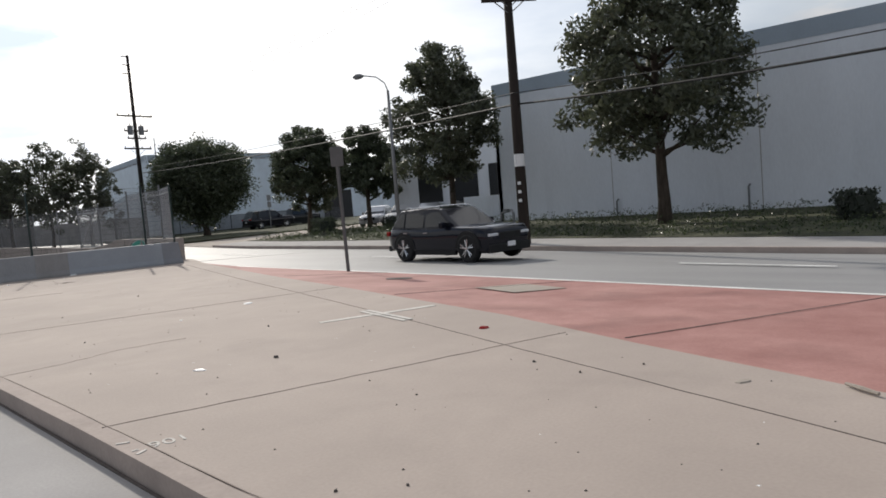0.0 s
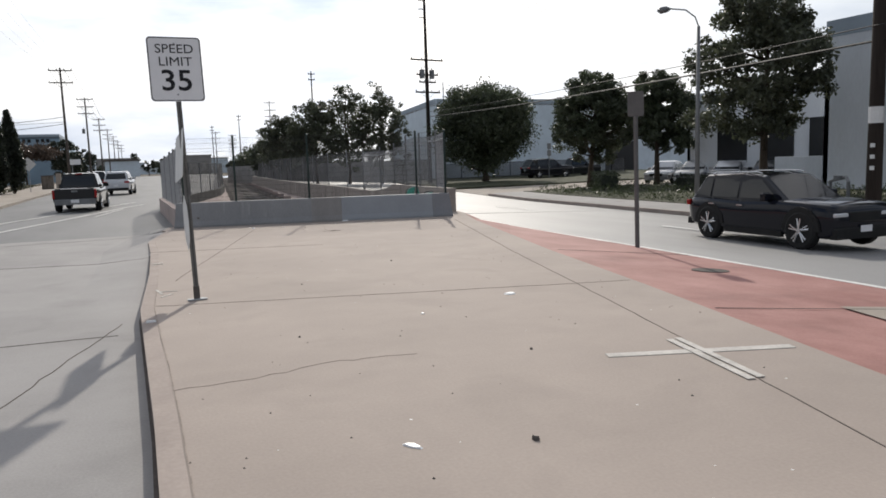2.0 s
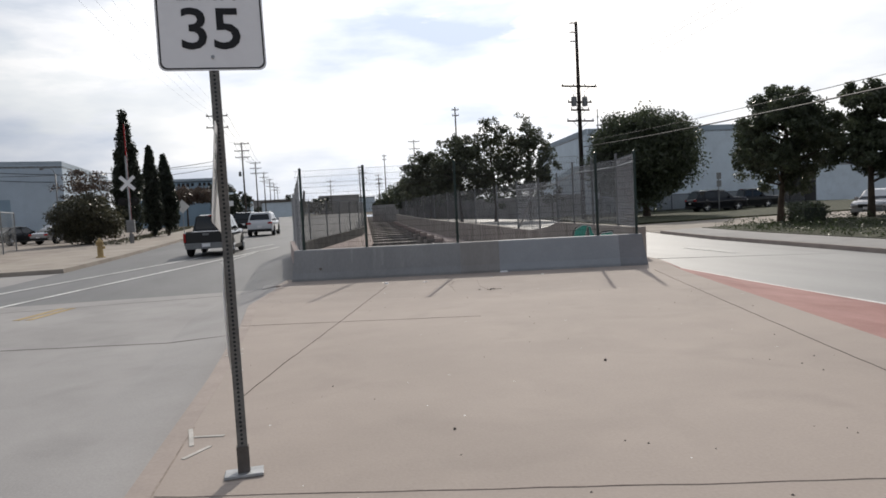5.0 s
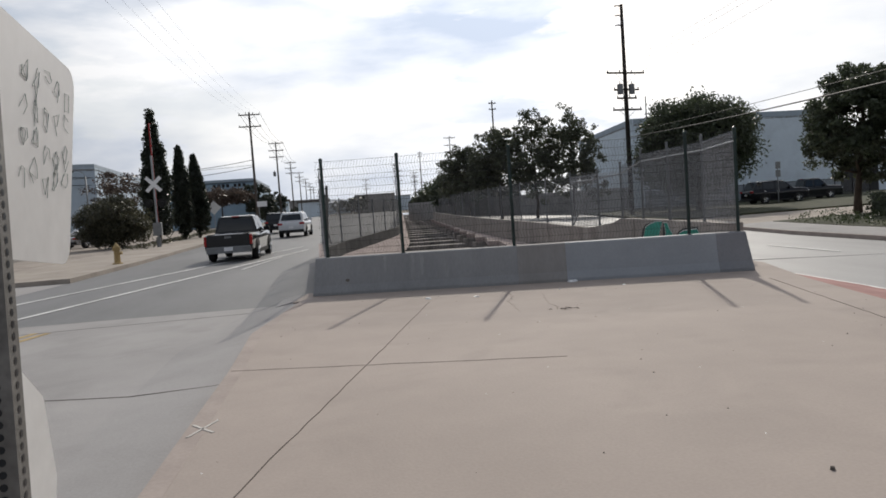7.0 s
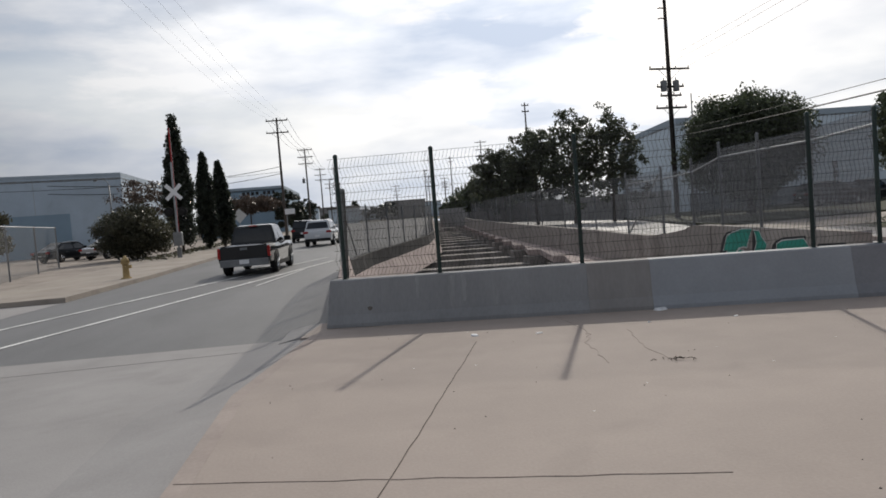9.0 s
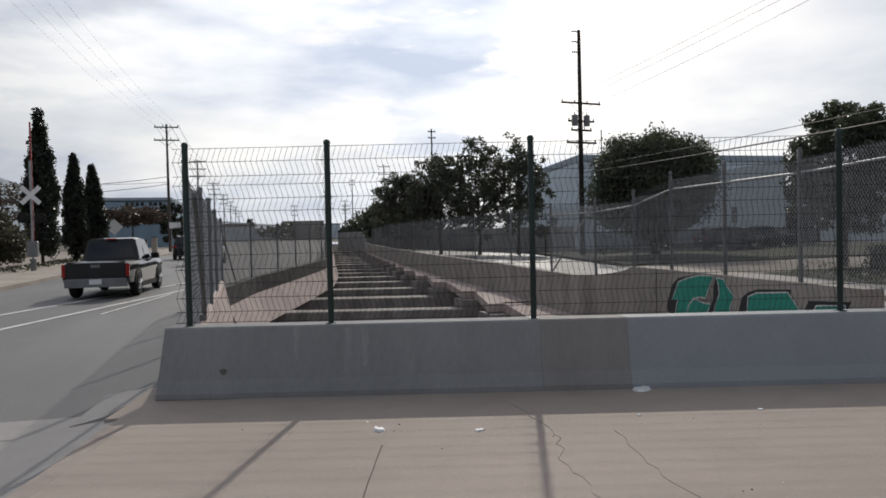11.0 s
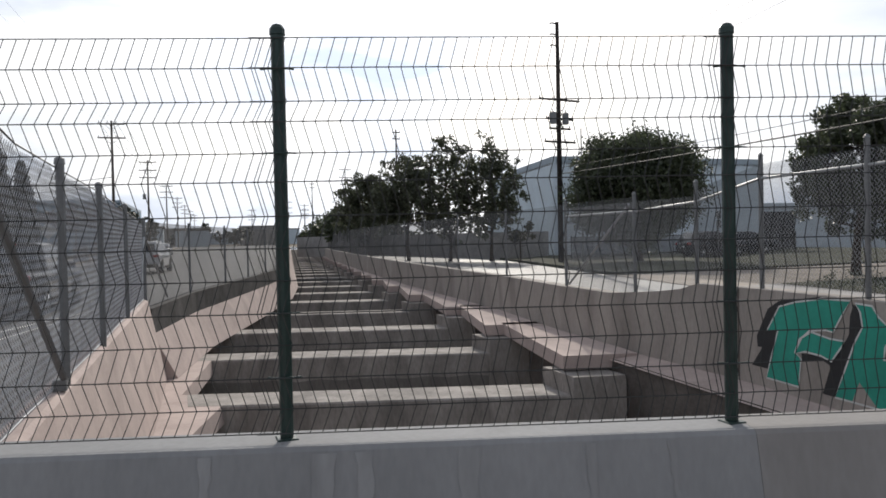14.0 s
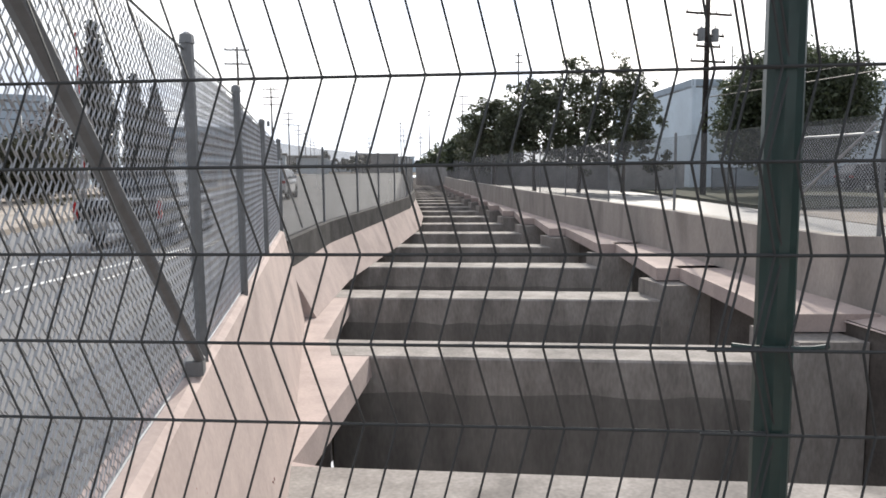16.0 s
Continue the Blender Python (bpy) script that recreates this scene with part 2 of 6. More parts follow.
LEAF = leafmat("broad_leaves", (0.092, 0.105, 0.064), (0.13, 0.14, 0.088))
LEAFD = leafmat("dense_leaves", (0.072, 0.090, 0.050), (0.11, 0.13, 0.07))
LEAFC = leafmat("cypress_foliage", (0.034, 0.044, 0.03), (0.06, 0.07, 0.042))
LEAFO = leafmat("dry_leaves", (0.075, 0.075, 0.045), (0.13, 0.12, 0.075))
LEAFG = leafmat("ground_cover_leaves", (0.045, 0.065, 0.026), (0.10, 0.125, 0.05))
LEAFR = leafmat("reddish_leaves", (0.075, 0.055, 0.042), (0.14, 0.10, 0.08))


def glassmat(name, color):
    m = bpy.data.materials.new(name)
    m.use_nodes = True
    b = m.node_tree.nodes["Principled BSDF"]
    b.inputs["Base Color"].default_value, b.inputs["Roughness"].default_value = (*color, 1), 0.04
    b.inputs["Specular IOR Level"].default_value = 0.6
    return m


def paintmat(name, color, metal=0.3):
    m = bpy.data.materials.new(name)
    m.use_nodes = True
    b = m.node_tree.nodes["Principled BSDF"]
    b.inputs["Base Color"].default_value, b.inputs["Roughness"].default_value = (*color, 1), 0.12
    b.inputs["Metallic"].default_value, b.inputs["Coat Weight"].default_value, b.inputs["Coat Roughness"].default_value = metal, 0.35, 0.03
    b.inputs["Specular IOR Level"].default_value = 0.18
    return m


GLASS = glassmat("dark_tinted_glass", (0.012, 0.014, 0.016))
NAVY, CHAR, PEARL, SILVER = paintmat("navy_car_paint", (0.007, 0.008, 0.014), 0.0), paintmat("charcoal_car_paint", (0.016, 0.018, 0.021), 0.1), paintmat("white_car_paint", (0.62, 0.63, 0.65), 0.0), paintmat("silver_car_paint", (0.38, 0.39, 0.41), 0.5)
CHROME = mat("bright_alloy", (0.55, 0.56, 0.57), 0.25, metal=0.9, var=0.04, scale=0.2, fine=20, bump=0)
TAIL = paintmat("red_lens", (0.32, 0.012, 0.012), 0.0)
LENS = paintmat("clear_lens", (0.65, 0.66, 0.68), 0.2)


def veilmat(name, color, cover):
    """Chain link too far off to tell its wires apart: an even see-through web."""
    m = bpy.data.materials.new(name)
    m.use_nodes = True
    n, l = m.node_tree.nodes, m.node_tree.links
    b = n["Principled BSDF"]
    b.inputs["Base Color"].default_value, b.inputs["Roughness"].default_value = (*color, 1), 0.7
    tr, mx, no = n.new("ShaderNodeBsdfTransparent"), n.new("ShaderNodeMixShader"), n.new("ShaderNodeTexNoise")
    co, mr = n.new("ShaderNodeTexCoord"), n.new("ShaderNodeMapRange")
    no.inputs["Scale"].default_value = 0.5
    mr.inputs[3].default_value, mr.inputs[4].default_value = cover - 0.1, cover + 0.1
    l.new(co.outputs["Object"], no.inputs["Vector"])
    l.new(no.outputs[0], mr.inputs[0])
    l.new(mr.outputs[0], mx.inputs[0])
    l.new(tr.outputs[0], mx.inputs[1])
    l.new(b.outputs[0], mx.inputs[2])
    l.new(mx.outputs[0], n["Material Output"].inputs[0])
    return m


VEIL = veilmat("far_chain_link", (0.07, 0.07, 0.074), 0.66)
VEILT = veilmat("thin_chain_link", (0.16, 0.165, 0.17), 0.30)
VEILS = veilmat("dense_netting_veil", (0.045, 0.046, 0.05), 0.32)

# ---- mesh helpers ----


class Geo:
    """Vertices and faces gathered for one mesh."""

    def __init__(self):
        self.v, self.f = [], []

    def add(self, vs, fs):
        k = len(self.v)
        self.v += [tuple(p) for p in vs]
        self.f += [tuple(i + k for i in q) for q in fs]
        return self

    def box(self, x0, y0, z0, x1, y1, z1, b=0.0):
        """A box; b: its edges' chamfer on the upright sides and the top."""
        if not b:
            return self.add([(x0, y0, z0), (x1, y0, z0), (x1, y1, z0), (x0, y1, z0), (x0, y0, z1), (x1, y0, z1), (x1, y1, z1), (x0, y1, z1)],
                            [(3, 2, 1, 0), (4, 5, 6, 7), (0, 1, 5, 4), (1, 2, 6, 5), (2, 3, 7, 6), (3, 0, 4, 7)])
        ring = lambda i, z: [(x0 + b + i, y0 + i, z), (x1 - b - i, y0 + i, z), (x1 - i, y0 + b + i, z), (x1 - i, y1 - b - i, z),
                             (x1 - b - i, y1 - i, z), (x0 + b + i, y1 - i, z), (x0 + i, y1 - b - i, z), (x0 + i, y0 + b + i, z)]
        return self.loft([ring(0, z0), ring(0, z1 - b), ring(b * 0.9, z1)])

    def loft(self, rings, caps=True, closed=True):
        n = len(rings[0])
        fs = []
        for k in range(len(rings) - 1):
            for i in range(n if closed else n - 1):
                j = (i + 1) % n
                fs.append((k * n + i, k * n + j, k * n + n + j, k * n + n + i))
        if caps:
            fs += [tuple(reversed(range(n))), tuple(range((len(rings) - 1) * n, len(rings) * n))]
        return self.add([p for r in rings for p in r], fs)

    def tube(self, pts, radii, n=8):
        """A round bar along points, its radius given or one for each point."""
        pts = [Vector(p) for p in pts]
        radii = radii if hasattr(radii, "__len__") else [radii] * len(pts)
        rings = []
        side = None
        for i, p in enumerate(pts):
            d = (pts[min(i + 1, len(pts) - 1)] - pts[max(i - 1, 0)]).normalized()
            if side is None:
                side = d.cross(Vector((0, 0, 1)) if abs(d.z) < 0.9 else Vector((1, 0, 0))).normalized()
            side = (side - d * side.dot(d)).normalized()
            up = d.cross(side)
            rings.append([p + (side * math.cos(a) + up * math.sin(a)) * radii[i] for a in [2 * math.pi * k / n for k in range(n)]])
        return self.loft(rings)

    def slab(self, outline, depth):
        """A sheet with an outline of (x, y, z), and sides that go down by depth."""
        n = len(outline)
        low = [(x, y, z - depth) for x, y, z in outline]
        return self.add(list(outline) + low, [tuple(range(n))] + [(i, n + i, n + (i + 1) % n, (i + 1) % n) for i in range(n)])

    def strip(self, a, b, width, z=None, thick=0.004):
        """A flat band on the ground from a to b."""
        a, b = Vector(a), Vector(b)
        s = Vector((-(b - a).y, (b - a).x, 0)).normalized() * width / 2
        return self.slab([a + s, a - s, b - s, b + s], thick)

    def mesh(self, name, material, smooth=False):
        me = bpy.data.meshes.new(name)
        me.from_pydata(self.v, [], self.f)
        me.materials.append(material)
        if smooth:
            me.polygons.foreach_set("use_smooth", [True] * len(me.polygons))
        me.update()
        return me


def part(name, geo, material, parent=None, label="", smooth=False, at=None):
    """Link a mesh as one object under a thing, a part or the scene."""
    ob = new(name, geo.mesh(name, material, smooth) if isinstance(geo, Geo) else geo)
    if not isinstance(geo, Geo) and len(geo.materials) == 1:
        geo.materials[0] = material
    if parent:
        ob.parent = parent
    if at is not None:
        ob.matrix_basis = at
    return tagged(ob, label) if label else ob


def thing(name, m, label, category, group="", kind=""):
    ob = new(name)
    ob.empty_display_size = 0.2
    ob.matrix_basis = m
    return tagged(ob, label, category, group, kind)


def solid(name, geo, material, label, category, group="", kind="", smooth=False):
    return tagged(part(name, geo, material, smooth=smooth), label, category, group, kind)


def fix(geo):
    """Turn the faces of a closed mesh outward."""
    me = geo
    bm = bmesh.new()
    bm.from_mesh(me)
    bmesh.ops.recalc_face_normals(bm, faces=bm.faces)
    bm.to_mesh(me)
    bm.free()
    return me


def lerp(a, b, u):
    return a + (b - a) * u


def along(pts, y):
    """x on a broken line of (x, y) at y."""
    for (x0, y0), (x1, y1) in zip(pts, pts[1:]):
        if y <= y1:
            break
    return x0 + (x1 - x0) * (y - y0) / (y1 - y0)


# ---- plan: lines of (x, y) ----
KERB_W = [(0.75, -12), (1.10, 5.65), (1.20, 7.44), (1.29, 9.55), (1.40, 13.6), (1.67, 16.6), (1.87, 19.7), (1.95, 21.9), (2.60, 25.0)]
TAN_RED = [(-0.9, -12), (4.26, 3.42), (4.93, 5.38), (5.7, 7.4), (6.97, 11.7), (7.94, 15.25), (10.01, 22.05), (10.9, 24.3), (11.4, 27.0)]
RED_EDGE = [(7.4, -12), (9.34, 4.5), (10.1, 11), (10.65, 16.5), (10.9, 20), (11.4, 24), (11.8, 27.0)]
FAR_KERB = [(13.9, -12), (16.4, 6), (18.7, 22), (20.2, 36), (21.8, 44), (23.5, 52)]
ROAD_Z, RED_Z, FAR_Z = -0.14, -0.24, -0.55
WALL_E = [(10.62, 24.6), (10.95, 28), (11.2, 29.8), (11.3, 32.8), (11.52, 35.6), (12.15, 40), (13.1, 52), (14.6, 66), (17.8, 92), (23, 127), (40, 243)]
TR_W = [(2.9, 25.0), (3.9, 29.4), (4.58, 34.03), (4.61, 38.64), (4.76, 43.3), (5.81, 47.6), (6.8, 52.2), (7.74, 56.6), (8.9, 62), (12.6, 87), (18, 126), (34.5, 243)]
TR_E = [(8.9, 24.4), (9.4, 32.2), (9.85, 36.6), (10.55, 40.6), (10.85, 45), (11.47, 50.3), (12.2, 56), (13.0, 62), (16.3, 87), (21.7, 126), (38.4, 243)]
FENCE_W = [(3.1, 25.2), (3.16, 28.4), (3.38, 36.8), (4.25, 41), (6.2, 47.6), (8.1, 54.4), (9.5, 62), (13.1, 88), (18.6, 127), (35, 244)]

# ---- ground, roads, pavements ----
g = Geo()
R = 2600
Z0 = -0.85
g.add([(-R, -R, Z0), (R, -R, Z0), (R, 24.6, Z0), (-R, 24.6, Z0)], [(0, 1, 2, 3)])
ys = [24.6, 29.4, 34.03, 38.64, 43.3, 47.6, 52.2, 56.6, 62, 74, 87, 107, 126, 165, 205, 243]
for a, b in zip(ys, ys[1:]):
    g.add([(-R, a, Z0), (along(FENCE_W, a) - 0.12, a, Z0), (along(FENCE_W, b) - 0.12, b, Z0), (-R, b, Z0)], [(0, 1, 2, 3)])
    g.add([(along(WALL_E, a), a, Z0), (R, a, Z0), (R, b, Z0), (along(WALL_E, b), b, Z0)], [(0, 1, 2, 3)])
g.add([(-R, 243, Z0), (R, 243, Z0), (R, R, Z0), (-R, R, Z0)], [(0, 1, 2, 3)])
solid("ground", g, DIRT, "bare dry dirt ground reaching to the horizon", "ground", kind="structure")

def sheet(name, west, east, y_list, zw, ze, material, label, category, depth=0.5):
    """A paved sheet between two broken lines, with sides."""
    g = Geo()
    zw, ze = (zw if callable(zw) else (lambda y, z=zw: z)), (ze if callable(ze) else (lambda y, z=ze: z))
    left = [(west(y), y, zw(y)) for y in y_list]
    right = [(east(y), y, ze(y)) for y in y_list]
    n = len(y_list)
    g.add(left + right, [(i, n + i, n + i + 1, i + 1) for i in range(n - 1)])
    edge = left + right[::-1]
    m = len(edge)
    g.add(edge + [(x, y, z - depth) for x, y, z in edge], [(i, (i + 1) % m, m + (i + 1) % m, m + i) for i in range(m)])
    return solid(name, g, material, label, category, kind="structure")

lz = lambda y: ROAD_Z if y < 16 else lerp(ROAD_Z, -0.02, min(1, (y - 16) / 6))
ln = lambda pts, dx=0.0: (lambda y: along(pts, y) + dx)
isl = [-12, 3.42, 5.38, 7.4, 9.5, 11.7, 13.6, 15.25, 16.6, 19.7, 21.9, 24.3, 25.2]
sheet("pavement", ln(KERB_W, 0.143), ln(TAN_RED), isl, 0, 0, CONC, "broad pinkish tan concrete traffic island paving", "pavement")
solid("concrete_pad", Geo().slab([(2.45, 24.85, -0.004), (4.6, 24.85, -0.004), (4.6, 26.0, -0.004), (2.72, 26.0, -0.004)], 0.3), CONC, "concrete pad under the end of the barrier", "pavement", kind="structure")
sheet("kerb", ln(KERB_W), ln(KERB_W, 0.142), [-12, 5.65, 7.44, 9.55, 13.6, 16.6, 19.7, 21.9, 25.0], 0.0, 0.0, KERB, "worn concrete kerb with chipped edge along the island", "kerb")
red_y = [-12, 3.42, 5.38, 7.4, 11.7, 15.25, 18, 22.05, 24.3, 27.0]
sheet("painted_pavement", ln(TAN_RED), ln(RED_EDGE), red_y, 0.0, RED_Z, RED, "faded red painted concrete apron beside the road", "pavement")

cy = [-40, -12, 5.65, 9.55, 13.6, 16.6, 19.7, 21.9, 25.0]
sheet("road_slab", lambda y: -40, ln(KERB_W, -0.9), cy, ROAD_Z, ROAD_Z, ROADC, "pale grey concrete road surface", "road")
sheet("gutter", ln(KERB_W, -0.9), ln(KERB_W, 0.0), cy, ROAD_Z, lz, ROADC, "concrete gutter strip rising to the kerb", "road")
ly = [25.0, 28.4, 36.8, 41, 47.6, 54.4, 62, 88, 127, 243]
LK = [(-5.4, 25.0), (-4.2, 36), (-3.7, 44), (-3.2, 60), (-2.4, 80), (-0.8, 110), (6.5, 250), (7, 400)]
sheet("road", ln(LK), ln([(2.75, 25.0)] + FENCE_W[1:], -0.12), ly, ROAD_Z, ROAD_Z, ASPH, "dark worn asphalt road running beside the trench", "road")
sheet("sidewalk", lambda y: -8.0, ln(LK, -0.003), [36, 44, 60, 80, 110, 243], 0.0, 0.0, WALK, "dusty tan concrete sidewalk with a kerb", "sidewalk")
solid("road_seam", Geo().slab([(-8.0, 24.98, ROAD_Z + 0.004), (2.15, 24.98, ROAD_Z + 0.004), (2.15, 25.62, ROAD_Z + 0.004), (-2.2, 25.95, ROAD_Z + 0.004), (-8.0, 26.4, ROAD_Z + 0.004)], 0.05), ROADC, "end of the concrete slab where the asphalt begins", "road", kind="structure")
solid("gutter_end", Geo().slab([(2.15, 25.0, -0.075), (2.44, 25.0, -0.015), (2.78, 26.15, -0.015), (2.45, 26.3, -0.06), (2.25, 26.45, -0.11)], 0.2), ROADC, "broken pale concrete end of the gutter", "kerb", kind="structure")
sheet("apron", lambda y: -60, ln(LK, -0.003), [25.0, 31, 35.99], ROAD_Z, ROAD_Z, ROADC, "concrete side road apron", "road")
sheet("yard", lambda y: -60, lambda y: -8.01, [36, 130], -0.02, -0.02, YARDC, "dusty tan unpaved parking yard", "parking lot")
ry = [-12, 4.5, 11, 16.5, 20, 24, 27.0]
sheet("road_east", ln(RED_EDGE), ln(FAR_KERB), ry, RED_Z, FAR_Z, ASPHR, "pale sun-bleached asphalt two lane road", "road")
FK2 = FAR_KERB + [(26.5, 66), (44, 145), (66, 244)]
sheet("road_north", ln(WALL_E, 0.3), ln(FK2), [27.0, 29.8, 32.8, 35.6, 40, 52, 66, 92, 127, 243], lambda y: -0.2, FAR_Z, ASPHR, "pale asphalt road passing behind the trench wall", "road")
sheet("road_gap", lambda y: 11.2, ln(FAR_KERB), [24.9, 26.99], lambda y: -0.262, lambda y: FAR_Z - 0.01, ASPHR, "pale asphalt road", "road")
SZ = FAR_Z + 0.14
sheet("far_kerb", ln(FK2), ln(FK2, 0.15), [-12, 6, 22, 36, 42], SZ, SZ, KERB, "grey concrete kerb", "kerb")
sheet("far_sidewalk", ln(FK2, 0.154), ln(FK2, 2.3), [-12, 6, 22, 36, 42], SZ, SZ + 0.02, ROADC, "grey concrete sidewalk", "sidewalk")
sheet("driveway", ln(FK2, 0.02), lambda y: 75, [42.01, 48, 52], FAR_Z + 0.03, SZ, WALK, "concrete driveway apron into the parking lot", "driveway")
sheet("lot", lambda y: 32.0, lambda y: 85, [31, 42], SZ - 0.02, SZ - 0.02, ASPH, "asphalt parking lot", "parking lot")
sheet("verge", ln(FK2, 2.304), lambda y: 31.9, [-12, 6, 22, 36, 41.9], SZ + 0.04, SZ + 0.10, GRASS, "grassy planted verge", "verge")
sheet("far_verge", ln(FK2, 0.3), lambda y: 64, [52.01, 66, 92, 145, 240], SZ, SZ + 0.05, GRASS, "weedy verge of dry soil", "verge")

def lines(name, segs, width, material, label, category, kind="structure"):
    g = Geo()
    for a, b in segs:
        g.strip(a, b, width)
    return solid(name, g, material, label, category, kind=kind)

# expansion joints, set a little into shadow-dark filler strips
JR = [(2.1, -0.6), (3.37, 3.23), (4.45, 6.44), (5.15, 8.5), (6.33, 12.18), (7.2, 15.0), (8.23, 18.15), (9.6, 22.3)]
def wobble(pts, amp, step, z=0.004, seed=1):
    rnd = random.Random(seed)
    out = []
    for (x0, y0), (x1, y1) in zip(pts, pts[1:]):
        n = max(1, int(math.hypot(x1 - x0, y1 - y0) / step))
        out += [(lerp(x0, x1, k / n) + rnd.uniform(-amp, amp), lerp(y0, y1, k / n) + rnd.uniform(-amp, amp), z) for k in range(n)]
    out.append((*pts[-1], z))
    return list(zip(out, out[1:]))

lines("joint", wobble(JR, 0.006, 0.25, 0.003), 0.009, JOINT, "dark expansion joint in the concrete", "joint")
kj = [(along(KERB_W, y) + 0.155, y) for y in (-2, 5.65, 9.55, 13.6, 15)]
lines("joint", wobble(kj, 0.006, 0.3, 0.004, 2), 0.008, CRACK, "thin joint behind the kerb", "joint")
kl = [(along(KERB_W, y) - 0.012, y, lz(y) + 0.006) for y in (-12, 3, 5.65, 9.55, 13.6, 16.6, 19.7)]
lines("joint", list(zip(kl, kl[1:])), 0.022, JOINT, "dark line at the foot of the kerb", "joint")
for k, (a, b) in enumerate([((1.3, 7.42), (5.11, 6.23)), ((1.57, 13.71), (6.33, 12.18)), ((1.9, 19.7), (4.97, 18.72)), ((6.33, 12.18), (7.0, 12.0))]):
    lines("joint", wobble([a, b], 0.012, 0.2, 0.004, 5 + k), 0.007, CRACK, "hairline cracked control joint", "joint")
lines("joint", wobble([(1.95, 15.6), (2.36, 16.9), (3.18, 19.3), (4.49, 23.25)], 0.006, 0.25, 0.004, 20), 0.006, JOINT, "diagonal control joint", "joint")
for k, pts in enumerate([[(1.45, 10.2), (2.0, 10.18), (2.7, 10.32), (3.33, 10.18)], [(4.6, 2.0), (5.2, 2.5), (5.6, 3.6)], [(5.4, 21.5), (5.5, 22.4), (5.8, 23.2), (5.8, 24.4)], [(5.9, 21.2), (5.95, 22.0), (6.2, 23.0)]]):
    lines("crack", wobble(pts, 0.03, 0.12, 0.003, 30 + k), 0.002, CRACK, "fine meandering crack in the concrete", "crack")
lines("joint", wobble([(-8, 13.9), (1.15, 13.0)], 0.01, 0.4, ROAD_Z + 0.004, 50), 0.014, JOINT, "joint across the concrete road slab", "joint")
lines("joint", wobble([(-8, 22.1), (0.05, 19.95), (0.94, 19.7)], 0.01, 0.4, ROAD_Z + 0.004, 51) + [((0.94, 19.7, ROAD_Z + 0.004), (1.84, 19.46, lz(19.46) + 0.004))], 0.014, JOINT, "joint across the concrete road slab", "joint")
lines("joint", wobble([(0.2, 10.6), (1.2, 13.6)], 0.02, 0.2, ROAD_Z + 0.004, 52), 0.009, JOINT, "diagonal crack in the road slab", "crack")
for k, (a, b) in enumerate([((5.1, 5.6), (9.2, 4.4)), ((6.6, 10.2), (9.8, 9.2)), ((8.1, 15.2), (10.4, 14.5))]):
    g = Geo()
    u0 = (a[0] - along(TAN_RED, a[1])) / (along(RED_EDGE, a[1]) - along(TAN_RED, a[1]))
    u1 = (b[0] - along(TAN_RED, b[1])) / (along(RED_EDGE, b[1]) - along(TAN_RED, b[1]))
    g.strip((*a, u0 * RED_Z + 0.006), (*b, u1 * RED_Z + 0.006), 0.014)
    solid("joint", g, JOINT, "dark joint across the red apron", "joint", kind="structure")

# painted marks
lines("painted_cross", [((4.582, 9.33, 0.005), (5.985, 8.79, 0.005))], 0.105, CHALK, "faded white painted cross on the concrete", "road marking")
lines("painted_cross", [((5.32, 9.45, 0.0095), (5.03, 8.33, 0.0095)), ((5.41, 9.45, 0.0095), (5.12, 8.33, 0.0095))], 0.06, CHALK, "two faded white painted strokes", "road marking")
edge = [(x - 0.06, y, RED_Z + 0.012) for x, y in RED_EDGE]
lines("edge_line", list(zip(edge, edge[1:])), 0.10, WHITE, "worn white road edge line", "road marking")
for a, b, w in (((-5.6, 25.1), (2.77, 48.0), 0.13), ((-3.31, 25.1), (2.98, 44.8), 0.13), ((0.83, 35.7), (1.95, 40.9), 0.07)):
    lines("lane_line", [((*a, ROAD_Z + 0.010), (*b, ROAD_Z + 0.010))], w, WHITE, "bright white solid lane line" if w > 0.1 else "thin worn white lane line", "road marking")
lines("lane_line", [((-2.0 + k * 0.22, 23.6 - k * 0.1, ROAD_Z + 0.006), (-1.6 + k * 0.22, 25.0 - k * 0.1, ROAD_Z + 0.006)) for k in range(2)], 0.12, YELLOW, "faded yellow painted dashes", "road marking")
for k in range(4):
    y0 = 6 + 11 * k
    lines("lane_line", [((along(RED_EDGE, min(27, y0)) * 0.5 + along(FAR_KERB, y0) * 0.5, y0, -0.36), (along(RED_EDGE, min(27, y0 + 3)) * 0.5 + along(FAR_KERB, y0 + 3) * 0.5, y0 + 3, -0.36))], 0.1, WHITE, "worn white lane dash", "road marking")

# ---- barrier across the trench's end ----
BA, BB = Vector((2.80, 25.42, 0)), Vector((10.05, 23.30, 0))
bd = (BB - BA).normalized()
bn = Vector((-bd.y, bd.x, 0))
LB = (BB - BA).length
prof = [(0.0, 0.0), (0.0, 0.05), (0.055, 0.17), (0.165, 0.63), (0.18, 0.65), (0.43, 0.65), (0.445, 0.63), (0.555, 0.17), (0.61, 0.05), (0.61, 0.0)]

def barrier_piece(u0, u1, s0=0.0, s1=0.0):
    """A length of the barrier; s0, s1: how far its ends lean inward at the top."""
    rings = [[BA + bd * (u + s * z / 0.65) + bn * d + Vector((0, 0, z)) for d, z in prof] for u, s in ((u0, s0), (u1, s1))]
    return fix(Geo().loft(rings).mesh("segment", BARR))


